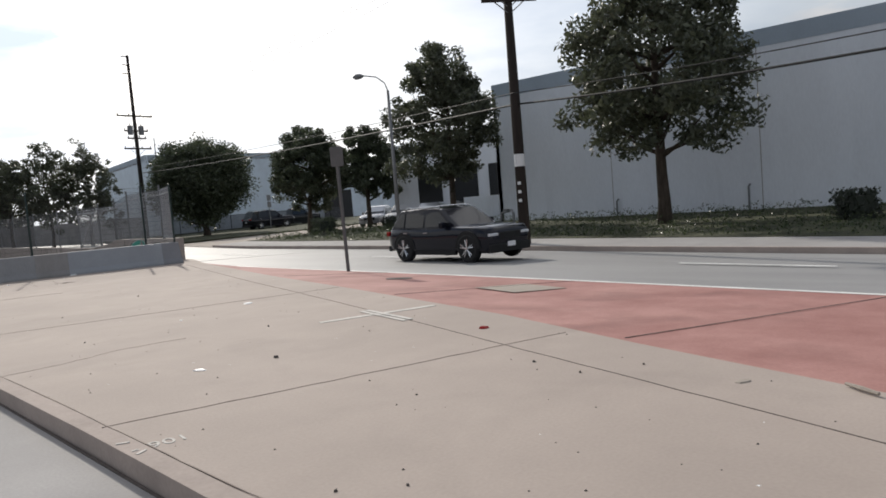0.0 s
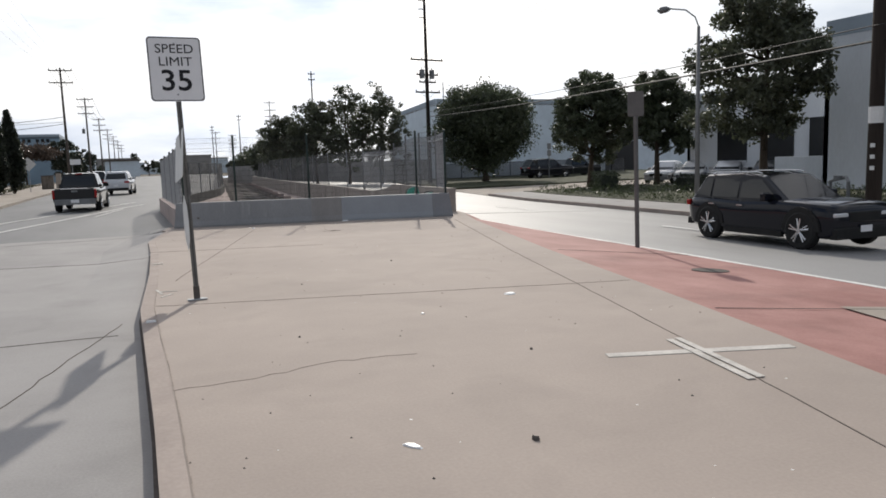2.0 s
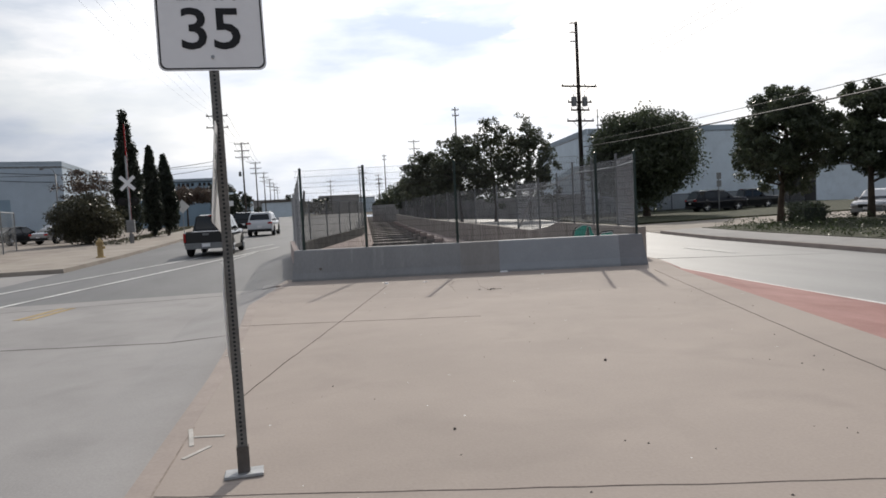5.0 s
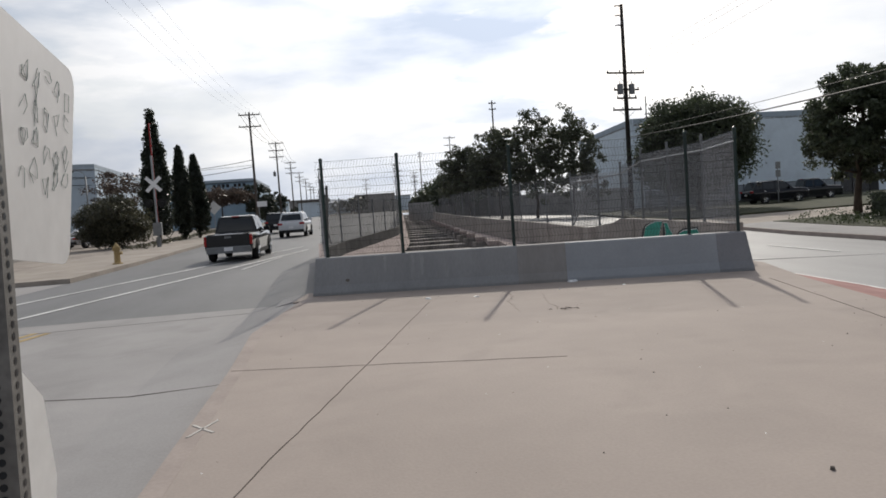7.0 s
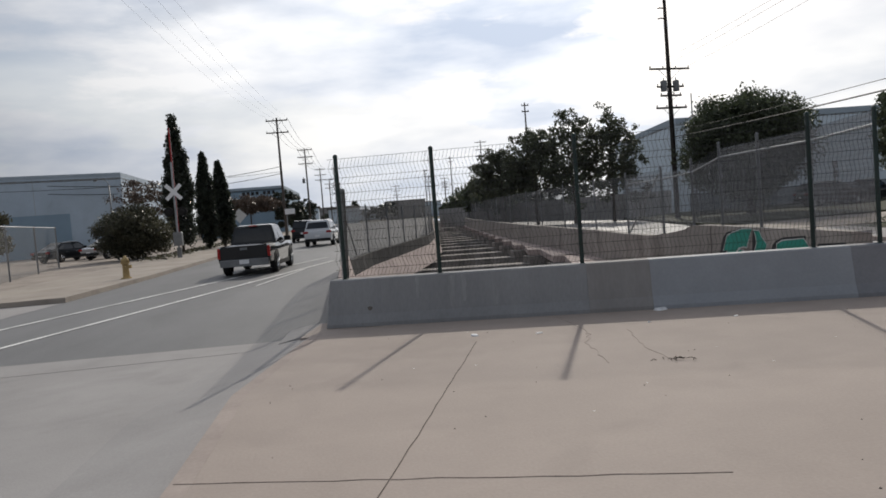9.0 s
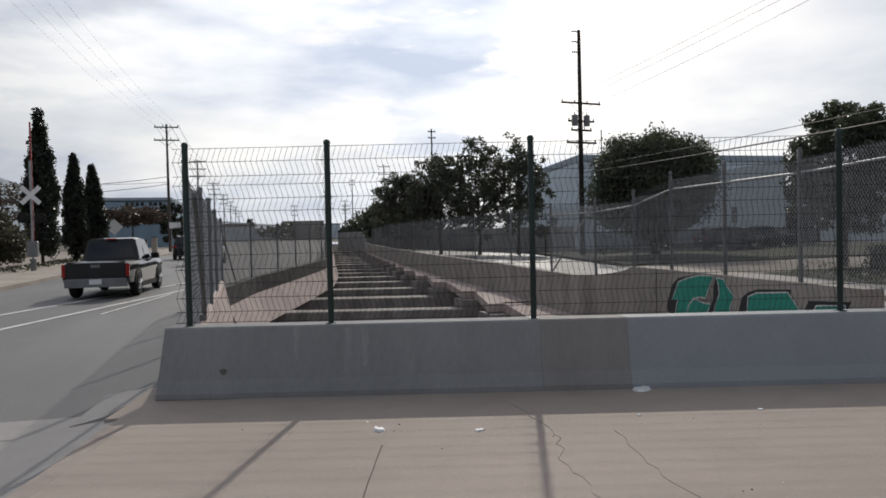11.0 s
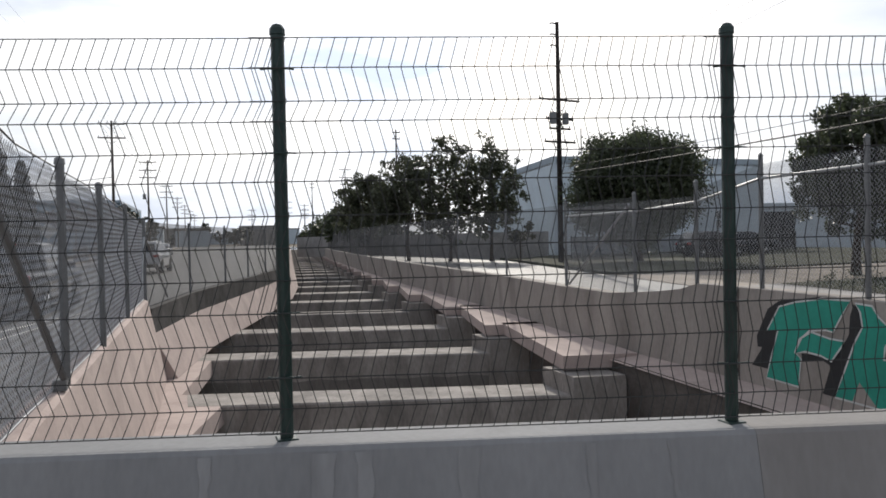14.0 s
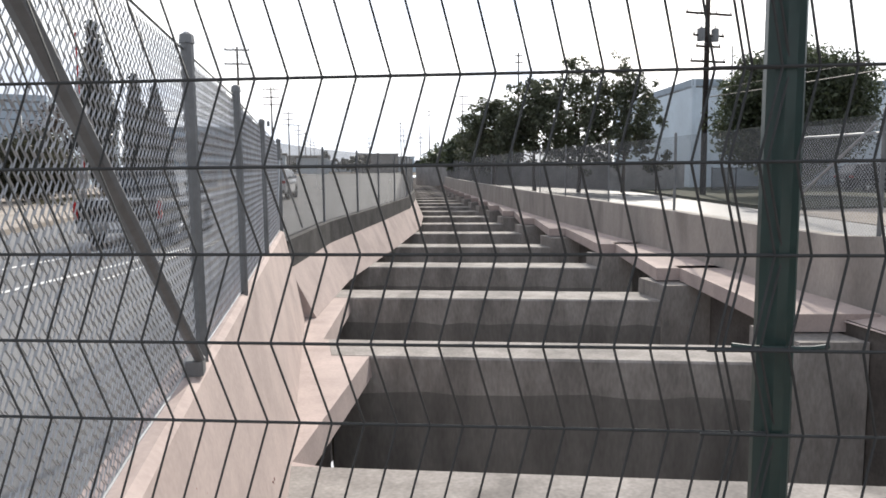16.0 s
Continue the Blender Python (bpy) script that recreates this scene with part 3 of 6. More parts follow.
barrier = thing("concrete_barrier", Matrix.Identity(4), "sloped concrete road barrier with grey paint patches and stains", "barrier")
cuts = [0.0, 3.62, 4.45, 6.98, LB]
for k, (m, lab) in enumerate([(BARR, "bare stained concrete length"), (TAUPE, "taupe painted length"), (PATCH, "pale blue-grey painted length"), (PATCHD, "dark grey painted end")]):
    me = barrier_piece(cuts[k] + (0.002 if k else 0), cuts[k + 1], 0.05 if k == 0 else 0, -0.08 if k == 3 else 0)
    me.materials.clear()
    me.materials.append(m)
    part("segment", me, m, barrier, lab)

# pale lime streaks run down the bare length, and a rust spot
face = lambda u, z, o=0.003: BA + bd * u + bn * (0.055 + (z - 0.17) * 0.11 / 0.46 - o) + Vector((0, 0, z))
r_ = random.Random(12)
for u, w, z0 in ((1.78, 0.10, 0.20), (1.95, 0.07, 0.26), (2.38, 0.09, 0.19), (1.30, 0.05, 0.34), (2.9, 0.05, 0.30), (3.25, 0.04, 0.36)):
    n = 7
    left = [face(u - w / 2 * (0.6 + 0.4 * k / n) + r_.uniform(-0.008, 0.008), lerp(z0, 0.622, k / n)) for k in range(n + 1)]
    right = [face(u + w / 2 * (0.6 + 0.4 * k / n) + r_.uniform(-0.008, 0.008), lerp(z0, 0.622, k / n)) for k in range(n + 1)]
    part("lime_streak", Geo().add(left + right, [(k, n + 1 + k, n + 2 + k, k + 1) for k in range(n)]), LIME, barrier, "pale lime streak")
part("stain", Geo().add([face(0.62 + 0.035 * math.cos(a) * (1 + 0.3 * math.sin(3 * a)), 0.24 + 0.03 * math.sin(a)) for a in [k * math.pi / 5 for k in range(10)]], [tuple(range(10))]), GRIME_SHADE, barrier, "small dark stain")

# ---- welded mesh fence on the barrier ----
POSTS = [0.24, 1.61, 3.58, 6.58, 7.40]
FB = BA + bn * 0.31
def fpt(u, z, d=0.0):
    return FB + bd * u + bn * d + Vector((0, 0, z))

fence = thing("mesh_fence", Matrix.Identity(4), "dark green welded wire mesh fence with folded wires on the barrier", "fence")
FT = 2.36
# heights of the level wires; the upright wires bend to and fro between them
WIRE_Z = [0.685, 0.785, 0.920, 1.057, 1.194, 1.332, 1.470, 1.606, 1.750, 1.873, 2.003, 2.092, 2.228, 2.360]
for u in POSTS:
    g = Geo().tube([fpt(u, 0.645), fpt(u, FT + 0.03)], 0.029, 12).tube([fpt(u, FT + 0.02), fpt(u, FT + 0.045), fpt(u, FT + 0.062), fpt(u, FT + 0.068)], [0.034, 0.033, 0.022, 0.006], 12)
    p = part("post", g, GREEN, fence, "dark green steel post with cap")
    part("base_plate", Geo().box(FB.x + bd.x * u - 0.045, FB.y + bd.y * u - 0.045, 0.648, FB.x + bd.x * u + 0.045, FB.y + bd.y * u + 0.045, 0.656, 0.004), GREEN, p, "small steel foot plate")
    for z in (WIRE_Z[2], WIRE_Z[4], WIRE_Z[9], WIRE_Z[12]):
        part("clamp", Geo().tube([fpt(u - 0.07, z, -0.026), fpt(u - 0.045, z, -0.040), fpt(u, z, -0.044), fpt(u + 0.045, z, -0.040), fpt(u + 0.07, z, -0.026)], 0.0042, 6), GREEN, p, "small steel wire clamp")


def mesh_panel(u0, u1, d0):
    """A panel of welded wire: level wires, and upright wires folded at each of them."""
    g = Geo()
    n = max(2, round((u1 - u0) / 0.0525))
    for i in range(n + 1):
        u = lerp(u0, u1, i / n)
        g.tube([fpt(u + (0.018 if k % 2 else -0.018), z, d0 + (0.012 if k % 2 else -0.012)) for k, z in enumerate(WIRE_Z)], 0.0021, 5)
    for k, z in enumerate(WIRE_Z):
        g.tube([fpt(u0 - 0.03, z, d0 + (0.012 if k % 2 else -0.012)), fpt(u1 + 0.03, z, d0 + (0.012 if k % 2 else -0.012))], 0.0027, 5)
    return g


# each panel laps the one before it by two wires at the post
for k, (a, b) in enumerate(zip(POSTS, POSTS[1:])):
    tagged(part("mesh_panel", mesh_panel(a - 0.085, b - 0.018, -0.036 - 0.010 * (k % 2)), WIRE, fence, "panel of folded dark wires"), kind="stuff")

# ---- trench ----
LEDGE = -1.086
DEEP = -7.5
yy = [24.6, 29.4, 34.03, 38.64, 43.3, 47.6, 52.2, 56.6, 62, 74, 87, 107, 126, 180, 243]
# trench walls and floor: the shade of the depth is put into their colour
g = Geo()
for a, b in zip(yy, yy[1:]):
    xa, xb = along(TR_E, a) + 1.32, along(TR_E, b) + 1.32
    g.add([(xa, a, -0.6), (xb, b, -0.6), (xb, b, DEEP), (xa, a, DEEP)], [(0, 1, 2, 3)])
solid("wall_east", g, GRIME_SHADE, "concrete wall of the rail trench, shade put into its colour", "wall", kind="structure")
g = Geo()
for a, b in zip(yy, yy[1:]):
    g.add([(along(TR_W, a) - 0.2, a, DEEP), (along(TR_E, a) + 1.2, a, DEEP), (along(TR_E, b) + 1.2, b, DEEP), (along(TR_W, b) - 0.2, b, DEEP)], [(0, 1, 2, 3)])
solid("trench_floor", g, GRIME_SHADE, "trench floor far below, coloured dark for shade", "floor", kind="structure")
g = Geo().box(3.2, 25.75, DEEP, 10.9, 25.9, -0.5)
solid("wall_south", g, GRIME_SHADE, "end wall of the trench under the barrier", "wall", kind="structure")

# sloping west ledge under the fence, then a low wall that bends away
g = Geo()
wy = [25.72, 26.3, 28.4, 33, 36.8]
for a, b in zip(wy, wy[1:]):
    q = []
    for y in (a, b):
        f = along(FENCE_W, y)
        q.append([(f - 0.14, y, -0.3), (f - 0.14, y, 0.42), (f + 0.02, y, 0.44), (f + 0.06, y, 0.41), (f + 0.20, y, -0.25), (f + 0.36, y, LEDGE + 0.006)])
    for i in range(5):
        g.add([q[0][i], q[0][i + 1], q[1][i + 1], q[1][i]], [(0, 1, 2, 3)])
f = along(FENCE_W, 36.8)
g.add([(f - 0.14, 36.8, -0.9), (f - 0.14, 36.8, 0.42), (f + 0.02, 36.8, 0.44), (f + 0.06, 36.8, 0.41), (f + 0.20, 36.8, -0.25), (f + 0.36, 36.8, LEDGE)], [(0, 1, 2, 3, 4, 5)])
solid("ledge_wall", g, TRENCH, "pinkish sunlit concrete wall dropping to the trench ledge", "wall", kind="structure")
g = Geo()
fy = [36.82, 41, 47.6, 54.4, 62, 88, 127, 243]
for a, b in zip(fy, fy[1:]):
    q = [[(along(FENCE_W, y) - 0.1, y, -0.6), (along(FENCE_W, y) - 0.1, y, 0.26), (along(FENCE_W, y) + 0.12, y, 0.26), (along(FENCE_W, y) + 0.13, y, -0.22)] for y in (a, b)]
    for i in range(3):
        g.add([q[0][i], q[0][i + 1], q[1][i + 1], q[1][i]], [(0, 1, 2, 3)])
solid("low_wall", g, LOWW, "low blackened concrete wall beside the trench", "wall", kind="structure")
g = Geo()
for a, b in zip(fy, fy[1:]):
    g.add([(along(FENCE_W, a) + 0.132, a, -0.22), (along(FENCE_W, a) + 0.55, a, LEDGE), (along(FENCE_W, b) + 0.55, b, LEDGE), (along(FENCE_W, b) + 0.132, b, -0.22)], [(0, 1, 2, 3)])
f = along(FENCE_W, 36.82)
g.add([(f + 0.09, 36.815, -0.1), (f + 0.09, 36.815, LEDGE), (f + 0.55, 36.815, LEDGE), (f + 0.132, 36.815, -0.22)], [(0, 1, 2, 3)])
solid("sloping_wall", g, TRENCH, "pale sloping concrete under the low wall", "wall", kind="structure")
# flat ledge between the sloping wall and the opening, with a haunch at every strut
NS = 40
strut_y = [34.03 + 4.62 * k for k in range(-1, NS)]
SK = -0.31
g, under = Geo(), Geo()
inner = lambda y: along(FENCE_W, y) + 0.05
LZ = LEDGE - 0.006
SLAB = 0.28
for k, y in enumerate(strut_y):
    xw, xn = along(TR_W, y), along(TR_W, y + 4.62)
    set_back = (0.32, 0.58, 0.27)[k] if k < 3 else 0.22
    edge = [(xw + 0.2, y + 0.1), (xw + 0.1, y + 0.9), (xw - set_back, y + 1.17), (xn, y + 4.62), (xn + 0.2, y + 4.72)]
    for (p, q) in zip(edge, edge[1:]):
        g.add([(min(p[0] - 0.05, inner(p[1])), p[1], LZ), (*p, LZ), (*q, LZ), (min(q[0] - 0.05, inner(q[1])), q[1], LZ)], [(0, 1, 2, 3)])
        # the slab's edge, its underside, and the wall of the trench set back below it
        p2, q2, p3, q3 = (p[0] + 0.04, p[1]), (q[0] + 0.04, q[1]), (p[0] - 0.75, p[1]), (q[0] - 0.75, q[1])
        g.add([(*p, LZ), (*q, LZ), (*q2, LZ - SLAB), (*p2, LZ - SLAB)], [(0, 3, 2, 1)])
        g.add([(*p2, LZ - SLAB), (*q2, LZ - SLAB), (*q3, LZ - SLAB), (*p3, LZ - SLAB)], [(0, 3, 2, 1)])
        under.add([(*p3, LZ - SLAB), (*q3, LZ - SLAB), (*q3, DEEP), (*p3, DEEP)], [(0, 3, 2, 1)])
solid("trench_ledge", g, TRENCH, "sunlit concrete ledge with haunches at the struts", "ledge", kind="structure")
solid("wall_west", under, GRIME_SHADE, "concrete wall under the trench ledge, coloured dark for shade", "wall", kind="structure")

def strut(y):
    xw, xe = along(TR_W, y) - 0.5, along(TR_E, y + SK * 5.1) + 0.50
    t = thing("trench_strut", pose(xw, y + 0.15, LEDGE), "stained concrete cross strut spanning the open trench", "concrete beam", "struts across the trench")
    L = xe - xw
    g = Geo()
    w, d, c = 1.0, 1.75, 0.03
    ring = lambda x, o: [(x, SK * x + 0.0, -d), (x, SK * x, -c), (x, SK * x + c, 0), (x, SK * x + w - c, 0), (x, SK * x + w, -c), (x, SK * x + w, -d)]
    g.loft([ring(0, 0), ring(L, 0)])
    beam = part("beam", fix(g.mesh("beam", STRUT)), STRUT, t, "stained concrete beam with a sunlit top")
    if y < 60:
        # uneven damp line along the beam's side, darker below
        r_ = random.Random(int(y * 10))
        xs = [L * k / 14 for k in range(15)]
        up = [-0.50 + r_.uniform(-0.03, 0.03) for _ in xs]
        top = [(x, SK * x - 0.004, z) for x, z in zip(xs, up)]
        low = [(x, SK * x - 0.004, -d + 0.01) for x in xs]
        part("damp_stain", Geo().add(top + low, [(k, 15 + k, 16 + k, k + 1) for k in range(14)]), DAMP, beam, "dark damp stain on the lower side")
    g = Geo()
    x0, ys_ = L - 0.05, SK * (L - 0.05)
    g.loft([[(x0, ys_ - 0.1, -1.6), (x0 + 0.85, ys_ - 0.3, -1.6), (x0 + 0.85, ys_ + 0.75, -1.6), (x0, ys_ + 0.95, -1.6)],
            [(x0, ys_ - 0.1, 0.30), (x0 + 0.85, ys_ - 0.3, 0.30), (x0 + 0.85, ys_ + 0.75, 0.30), (x0, ys_ + 0.95, 0.30)]])
    part("pedestal", fix(g.mesh("pedestal", STRUT)), STRUT, t, "square concrete pedestal at the end of the beam")
    if y < 30:
        return t
    g = Geo()
    n2 = along(TR_E, y + SK * 5.1 + 4.62) - along(TR_E, y + SK * 5.1)
    a0, b0 = (x0 + 0.1, ys_ + 0.4), (x0 + 0.25 + n2, ys_ + 4.9)
    o = [(a0[0], a0[1]), (a0[0] + 1.25, a0[1] - 0.3), (b0[0] + 1.3, b0[1]), (b0[0] + 0.35, b0[1] + 0.2)]
    g.slab([(px, py, 0.56) for px, py in o], 0.24)
    part("plank", fix(g.mesh("plank", TRENCH)), TRENCH, t, "precast concrete plank lying between pedestals")
    return t

for y in strut_y:
    strut(y)
sc = thing("spray_mark", Matrix.Identity(4), "faint red spray scrawl on the concrete wall under the fence", "graffiti")
for k, (y0, z0) in enumerate(((27.2, 0.20), (27.35, 0.14), (27.5, 0.05), (29.3, -0.70))):
    x0 = along(FENCE_W, y0) + 0.10 + (0.2 - z0) * 0.21
    part("stroke", Geo().tube([(x0 + 0.002, y0, z0), (x0 + 0.008, y0 + 0.12, z0 - 0.10), (x0 + 0.006, y0 + 0.10, z0 - 0.02), (x0 + 0.012, y0 + 0.24, z0 - 0.14)], 0.004, 5), REDSP, sc)
# east retaining wall with its footing ledge
g = Geo()
wall_top = lambda y: 0.72 if y < 31.0 else lerp(0.72, 0.41, min(1, (y - 31.0) / 2.6) ** 0.6)
ry_ = [24.95, 28, 29.8, 31.0, 31.4, 31.9, 32.4, 33.0, 33.6, 35.6, 40, 52, 66, 92, 127, 243]
for a, b in zip(ry_, ry_[1:]):
    xa, xb, ta, tb = along(WALL_E, a), along(WALL_E, b), wall_top(a), wall_top(b)
    g.add([(xa, a, ta), (xb, b, tb), (xb, b, -1.2), (xa, a, -1.2), (xa + 0.3, a, ta), (xb + 0.3, b, tb), (xb + 0.3, b, -0.9), (xa + 0.3, a, -0.9)],
          [(0, 1, 2, 3), (4, 7, 6, 5), (0, 4, 5, 1), (0, 3, 7, 4), (1, 5, 6, 2)])
solid("retaining_wall", g, WALLT, "stained tan-grey concrete retaining wall along the trench", "wall", kind="structure")
g = Geo()
for a, b in zip(yy, yy[1:]):
    g.add([(along(TR_E, a) + 1.27, a, -0.62), (along(WALL_E, a) + 0.02, a, -0.55), (along(WALL_E, b) + 0.02, b, -0.55), (along(TR_E, b) + 1.27, b, -0.62)], [(0, 1, 2, 3)])
solid("footing_ledge", g, TRENCH, "dusty concrete footing ledge", "ledge", kind="structure")

# ---- trees and plants ----


def leaves(geo, rnd, centre, radius, count, size, squash=1.0, flat=0.0):
    """A clump: small rhombic leaves scattered through a ball, turned every way."""
    for _ in range(count):
        d = Vector((rnd.gauss(0, 1), rnd.gauss(0, 1), rnd.gauss(0, 1))).normalized() * radius * rnd.uniform(0.35, 1.0)
        p = Vector(centre) + Vector((d.x, d.y, d.z * squash))
        a = Vector((rnd.gauss(0, 1), rnd.gauss(0, 1), rnd.gauss(0, 1) * (1 - flat))).normalized()
        b = a.cross(Vector((rnd.gauss(0, 1), rnd.gauss(0, 1), rnd.gauss(0, 1)))).normalized()
        s = size * rnd.uniform(0.6, 1.3)
        geo.add([p - a * s, p + b * s * 0.45, p + a * s, p - b * s * 0.45], [(0, 1, 2, 3)])


def tree(name, x, y, z, height, width, clear, label, leaf, bark=BARK, seed=1, clumps=60, count=110, size=0.16, trunk=0.17, shape="oval", squash=0.8, limbs=7, lean=0.0, group="", share=0.62):
    """A trunk that tapers into limbs, and a crown of clumps of small leaves."""
    rnd = random.Random(seed)
    t = thing(name, pose(x, y, z), label, "tree", group)
    g = Geo()
    zc = clear + (height - clear) * 0.5
    stem = [(0, 0, -0.2), (0.02, 0.0, clear * 0.5), (lean * 0.4 + rnd.uniform(-.08, .08), rnd.uniform(-.08, .08), clear), (lean + rnd.uniform(-.2, .2), rnd.uniform(-.2, .2), zc), (lean, 0, height * 0.9)]
    g.tube(stem, [trunk * 1.35, trunk, trunk * 0.85, trunk * 0.5, trunk * 0.12], 9)
    part("trunk", g, bark, t, smooth=True)
    H2 = (height - clear) / 2
    lobes = []
    tries = 0
    loose = shape == "loose"
    if loose:
        shape = "open"
    while shape in ("oval", "egg", "open") and clumps >= 80 and len(lobes) < (40 if loose else 30 if shape == "open" else 12) and tries < 6000:
        tries += 1
        v = Vector((rnd.gauss(0, 1), rnd.gauss(0, 1), rnd.gauss(0, 1))).normalized() * (rnd.uniform(0.40, 0.86) if shape == "open" else rnd.uniform(0.42, 0.56))
        if all((v - o).length > (0.24 if loose else 0.34 if shape == "open" else 0.30) for o in lobes):
            lobes.append(v)
    for k in range(limbs if shape != "open" else len(lobes)):
        if shape == "open":
            v = lobes[k]
            wz = 1.02 - 0.30 * v.z
            e = (lean * 0.7 + v.x * width / 2 * wz * 0.9, v.y * width / 2 * wz * 0.9, zc + v.z * H2 * 0.92)
            h0 = min(height * 0.86, max(clear * 0.82, e[2] - math.hypot(e[0], e[1]) * rnd.uniform(0.25, 0.6)))
        else:
            a = 2 * math.pi * k / limbs + rnd.uniform(-0.4, 0.4)
            h0 = lerp(clear * 0.9, zc, rnd.random())
            r = width * 0.5 * rnd.uniform(0.42, 0.66)
            e = (lean * 0.5 + r * math.cos(a), r * math.sin(a), h0 + r * rnd.uniform(0.25, 0.9))
        part("limb", Geo().tube([(lean * 0.4, 0, h0), (e[0] * 0.5, e[1] * 0.5, h0 + (e[2] - h0) * 0.35), e], [trunk * 0.42, trunk * 0.26, trunk * 0.07], 6), bark, t, smooth=True)
    g = Geo()
    for k in range(clumps):
        while True:
            u = Vector((rnd.uniform(-1, 1), rnd.uniform(-1, 1), rnd.uniform(-1, 1)))
            if share < u.length <= 1 or (u.length <= 1 and rnd.random() < 0.25):
                break
        if lobes:
            u = u * (0.30 if loose else 0.25 if shape == "open" else 0.52) + lobes[k % len(lobes)]
        wz = 1.0
        if shape == "cone":
            wz = max(0.12, 0.62 - 0.55 * u.z)
        elif shape in ("egg", "open"):
            wz = 1.05 - 0.28 * u.z
        c = (lean * 0.7 + u.x * width / 2 * wz * 0.88, u.y * width / 2 * wz * 0.88, zc + u.z * H2 * 0.92)
        leaves(g, rnd, c, width * (rnd.uniform(0.05, 0.088) if shape == "open" else rnd.uniform(0.085, 0.15)), count, size, squash)
    tagged(part("crown", g, leaf, t), kind="stuff")
    return t


tree("street_tree", 25.3, 15.2, -0.5, 11.0, 8.6, 2.0, "tall broad-leaved street tree with an airy dark green crown", LEAF, BARK, 3, 300, 85, 0.125, 0.24, "open")
tree("street_tree", 27.3, 27.8, -0.5, 10.0, 6.9, 1.7, "broad-leaved street tree with an upright dark crown", LEAF, BARK, 6, 300, 90, 0.115, 0.19, "open")
tree("street_tree", 32.1, 40.0, -0.45, 7.4, 5.4, 1.8, "rounded street tree on the parking lot verge", LEAFD, BARK, 8, 240, 120, 0.11, 0.17, "open", lean=0.3)
tree("street_tree", 30.8, 45.0, -0.45, 8.0, 6.9, 1.5, "dense rounded street tree beside a driveway", LEAFD, BARK, 11, 300, 130, 0.11, 0.18, "open", lean=0.3)
tree("ficus_tree", 32.9, 63.5, -0.5, 8.9, 9.9, 0.9, "wide clipped ficus tree with a dense dark dome", LEAFD, BARK, 13, 520, 170, 0.14, 0.3, "oval", limbs=9, share=0.5)
for k, (x, y, h, w) in enumerate([(17.9, 77, 7.4, 6.2), (20.4, 75, 8.8, 6.6), (23.4, 74, 10.2, 6.6), (26.8, 74, 10.0, 6.0), (20.5, 95, 5.4, 7), (25, 104, 6.6, 8), (24, 120, 5.6, 9), (29, 138, 5.8, 10), (33, 160, 6.2, 12), (41, 190, 6.6, 14)]):
    tree("roadside_tree", x, y, -0.5, h, w, 1.3 if k < 4 else 1.2, "open leafy roadside tree behind the wall" if k < 4 else "bushy tree in a row along the far wall", LEAF if k < 4 else LEAFD, BARK, 20 + k, 260 if k < 4 else 90, 34 if k < 4 else 90, 0.15 if k < 4 else 0.26, 0.14, "loose" if k < 4 else "oval", limbs=6, group="trees along the far wall", share=0.3)
tree("sapling", 27.6, 70.5, -0.5, 3.6, 2.6, 1.2, "small thin young tree by the wall", LEAFO, BARK, 44, 16, 60, 0.12, 0.06, limbs=4)
for k, (x, y, h, w) in enumerate([(-7.3, 68.8, 9.9, 3.0), (-6.35, 74, 7.9, 2.3), (-5.5, 76, 7.0, 2.6)]):
    tree("cypress", x, y, 0, h, w, 0.1, "narrow dark Italian cypress" if k else "tall narrow dark Italian cypress", LEAFC, BARK, 60 + k, 230, 110, 0.12, 0.12, "cone", squash=1.6, limbs=3, group="cypresses", share=0.55)
tree("shrub", -9.3, 64, 0, 3.5, 5.6, 0.05, "big rounded olive green shrub on the sidewalk edge", LEAFO, BARK, 70, 230, 140, 0.09, 0.06, limbs=5)
tree("acacia", -13.5, 84, 0, 6.4, 6.0, 2.6, "sparse wide-topped acacia tree", LEAFR, BARK, 72, 60, 60, 0.12, 0.1, "flat", squash=0.5, limbs=9)
tree("acacia", -8.6, 128, 0, 6.0, 10, 3.4, "dull reddish flat-topped tree before the blue building", LEAFR, BARK, 74, 90, 80, 0.2, 0.12, "flat", squash=0.5, limbs=9)
for k, (x, y, h, w) in enumerate([(-4.2, 138, 8.2, 4), (-2.9, 146, 6.4, 4.5), (-1.6, 156, 6.2, 5), (-22, 72, 4.5, 5), (-19, 58, 3.0, 3.5)]):
    tree("tree", x, y, 0, h, w, 0.4, "dark unkempt tree along the road", LEAFC if k < 3 else LEAFO, BARK, 80 + k, 60, 70, 0.22, 0.1, limbs=4)


def hedge(x0, y0, x1, y1, z, h, w, label, leaf, seed, n, size=0.07):
    rnd = random.Random(seed)
    t = thing("hedge", pose((x0 + x1) / 2, (y0 + y1) / 2, z), label, "hedge")
    d = Vector((x1 - x0, y1 - y0, 0))
    s = Vector((-d.y, d.x, 0)).normalized()
    g, core = Geo(), Geo()
    for _ in range(n):
        p = d * rnd.uniform(-0.5, 0.5) + s * rnd.uniform(-w / 2, w / 2) + Vector((0, 0, rnd.uniform(0.1, 1) * h))
        leaves(g, rnd, p, 0.16, 5, size)
    tagged(part("leaves", g, leaf, t), kind="stuff")
    e = s * (w * 0.36)
    d2 = d * 0.47
    core.loft([[-d2 - e, -d2 + e, d2 + e, d2 - e], [-d2 - e + Vector((0, 0, h * 0.85)), -d2 + e + Vector((0, 0, h * 0.85)), d2 + e + Vector((0, 0, h * 0.85)), d2 - e + Vector((0, 0, h * 0.85))]])
    part("twigs", core, LEAFC, t)
    return t


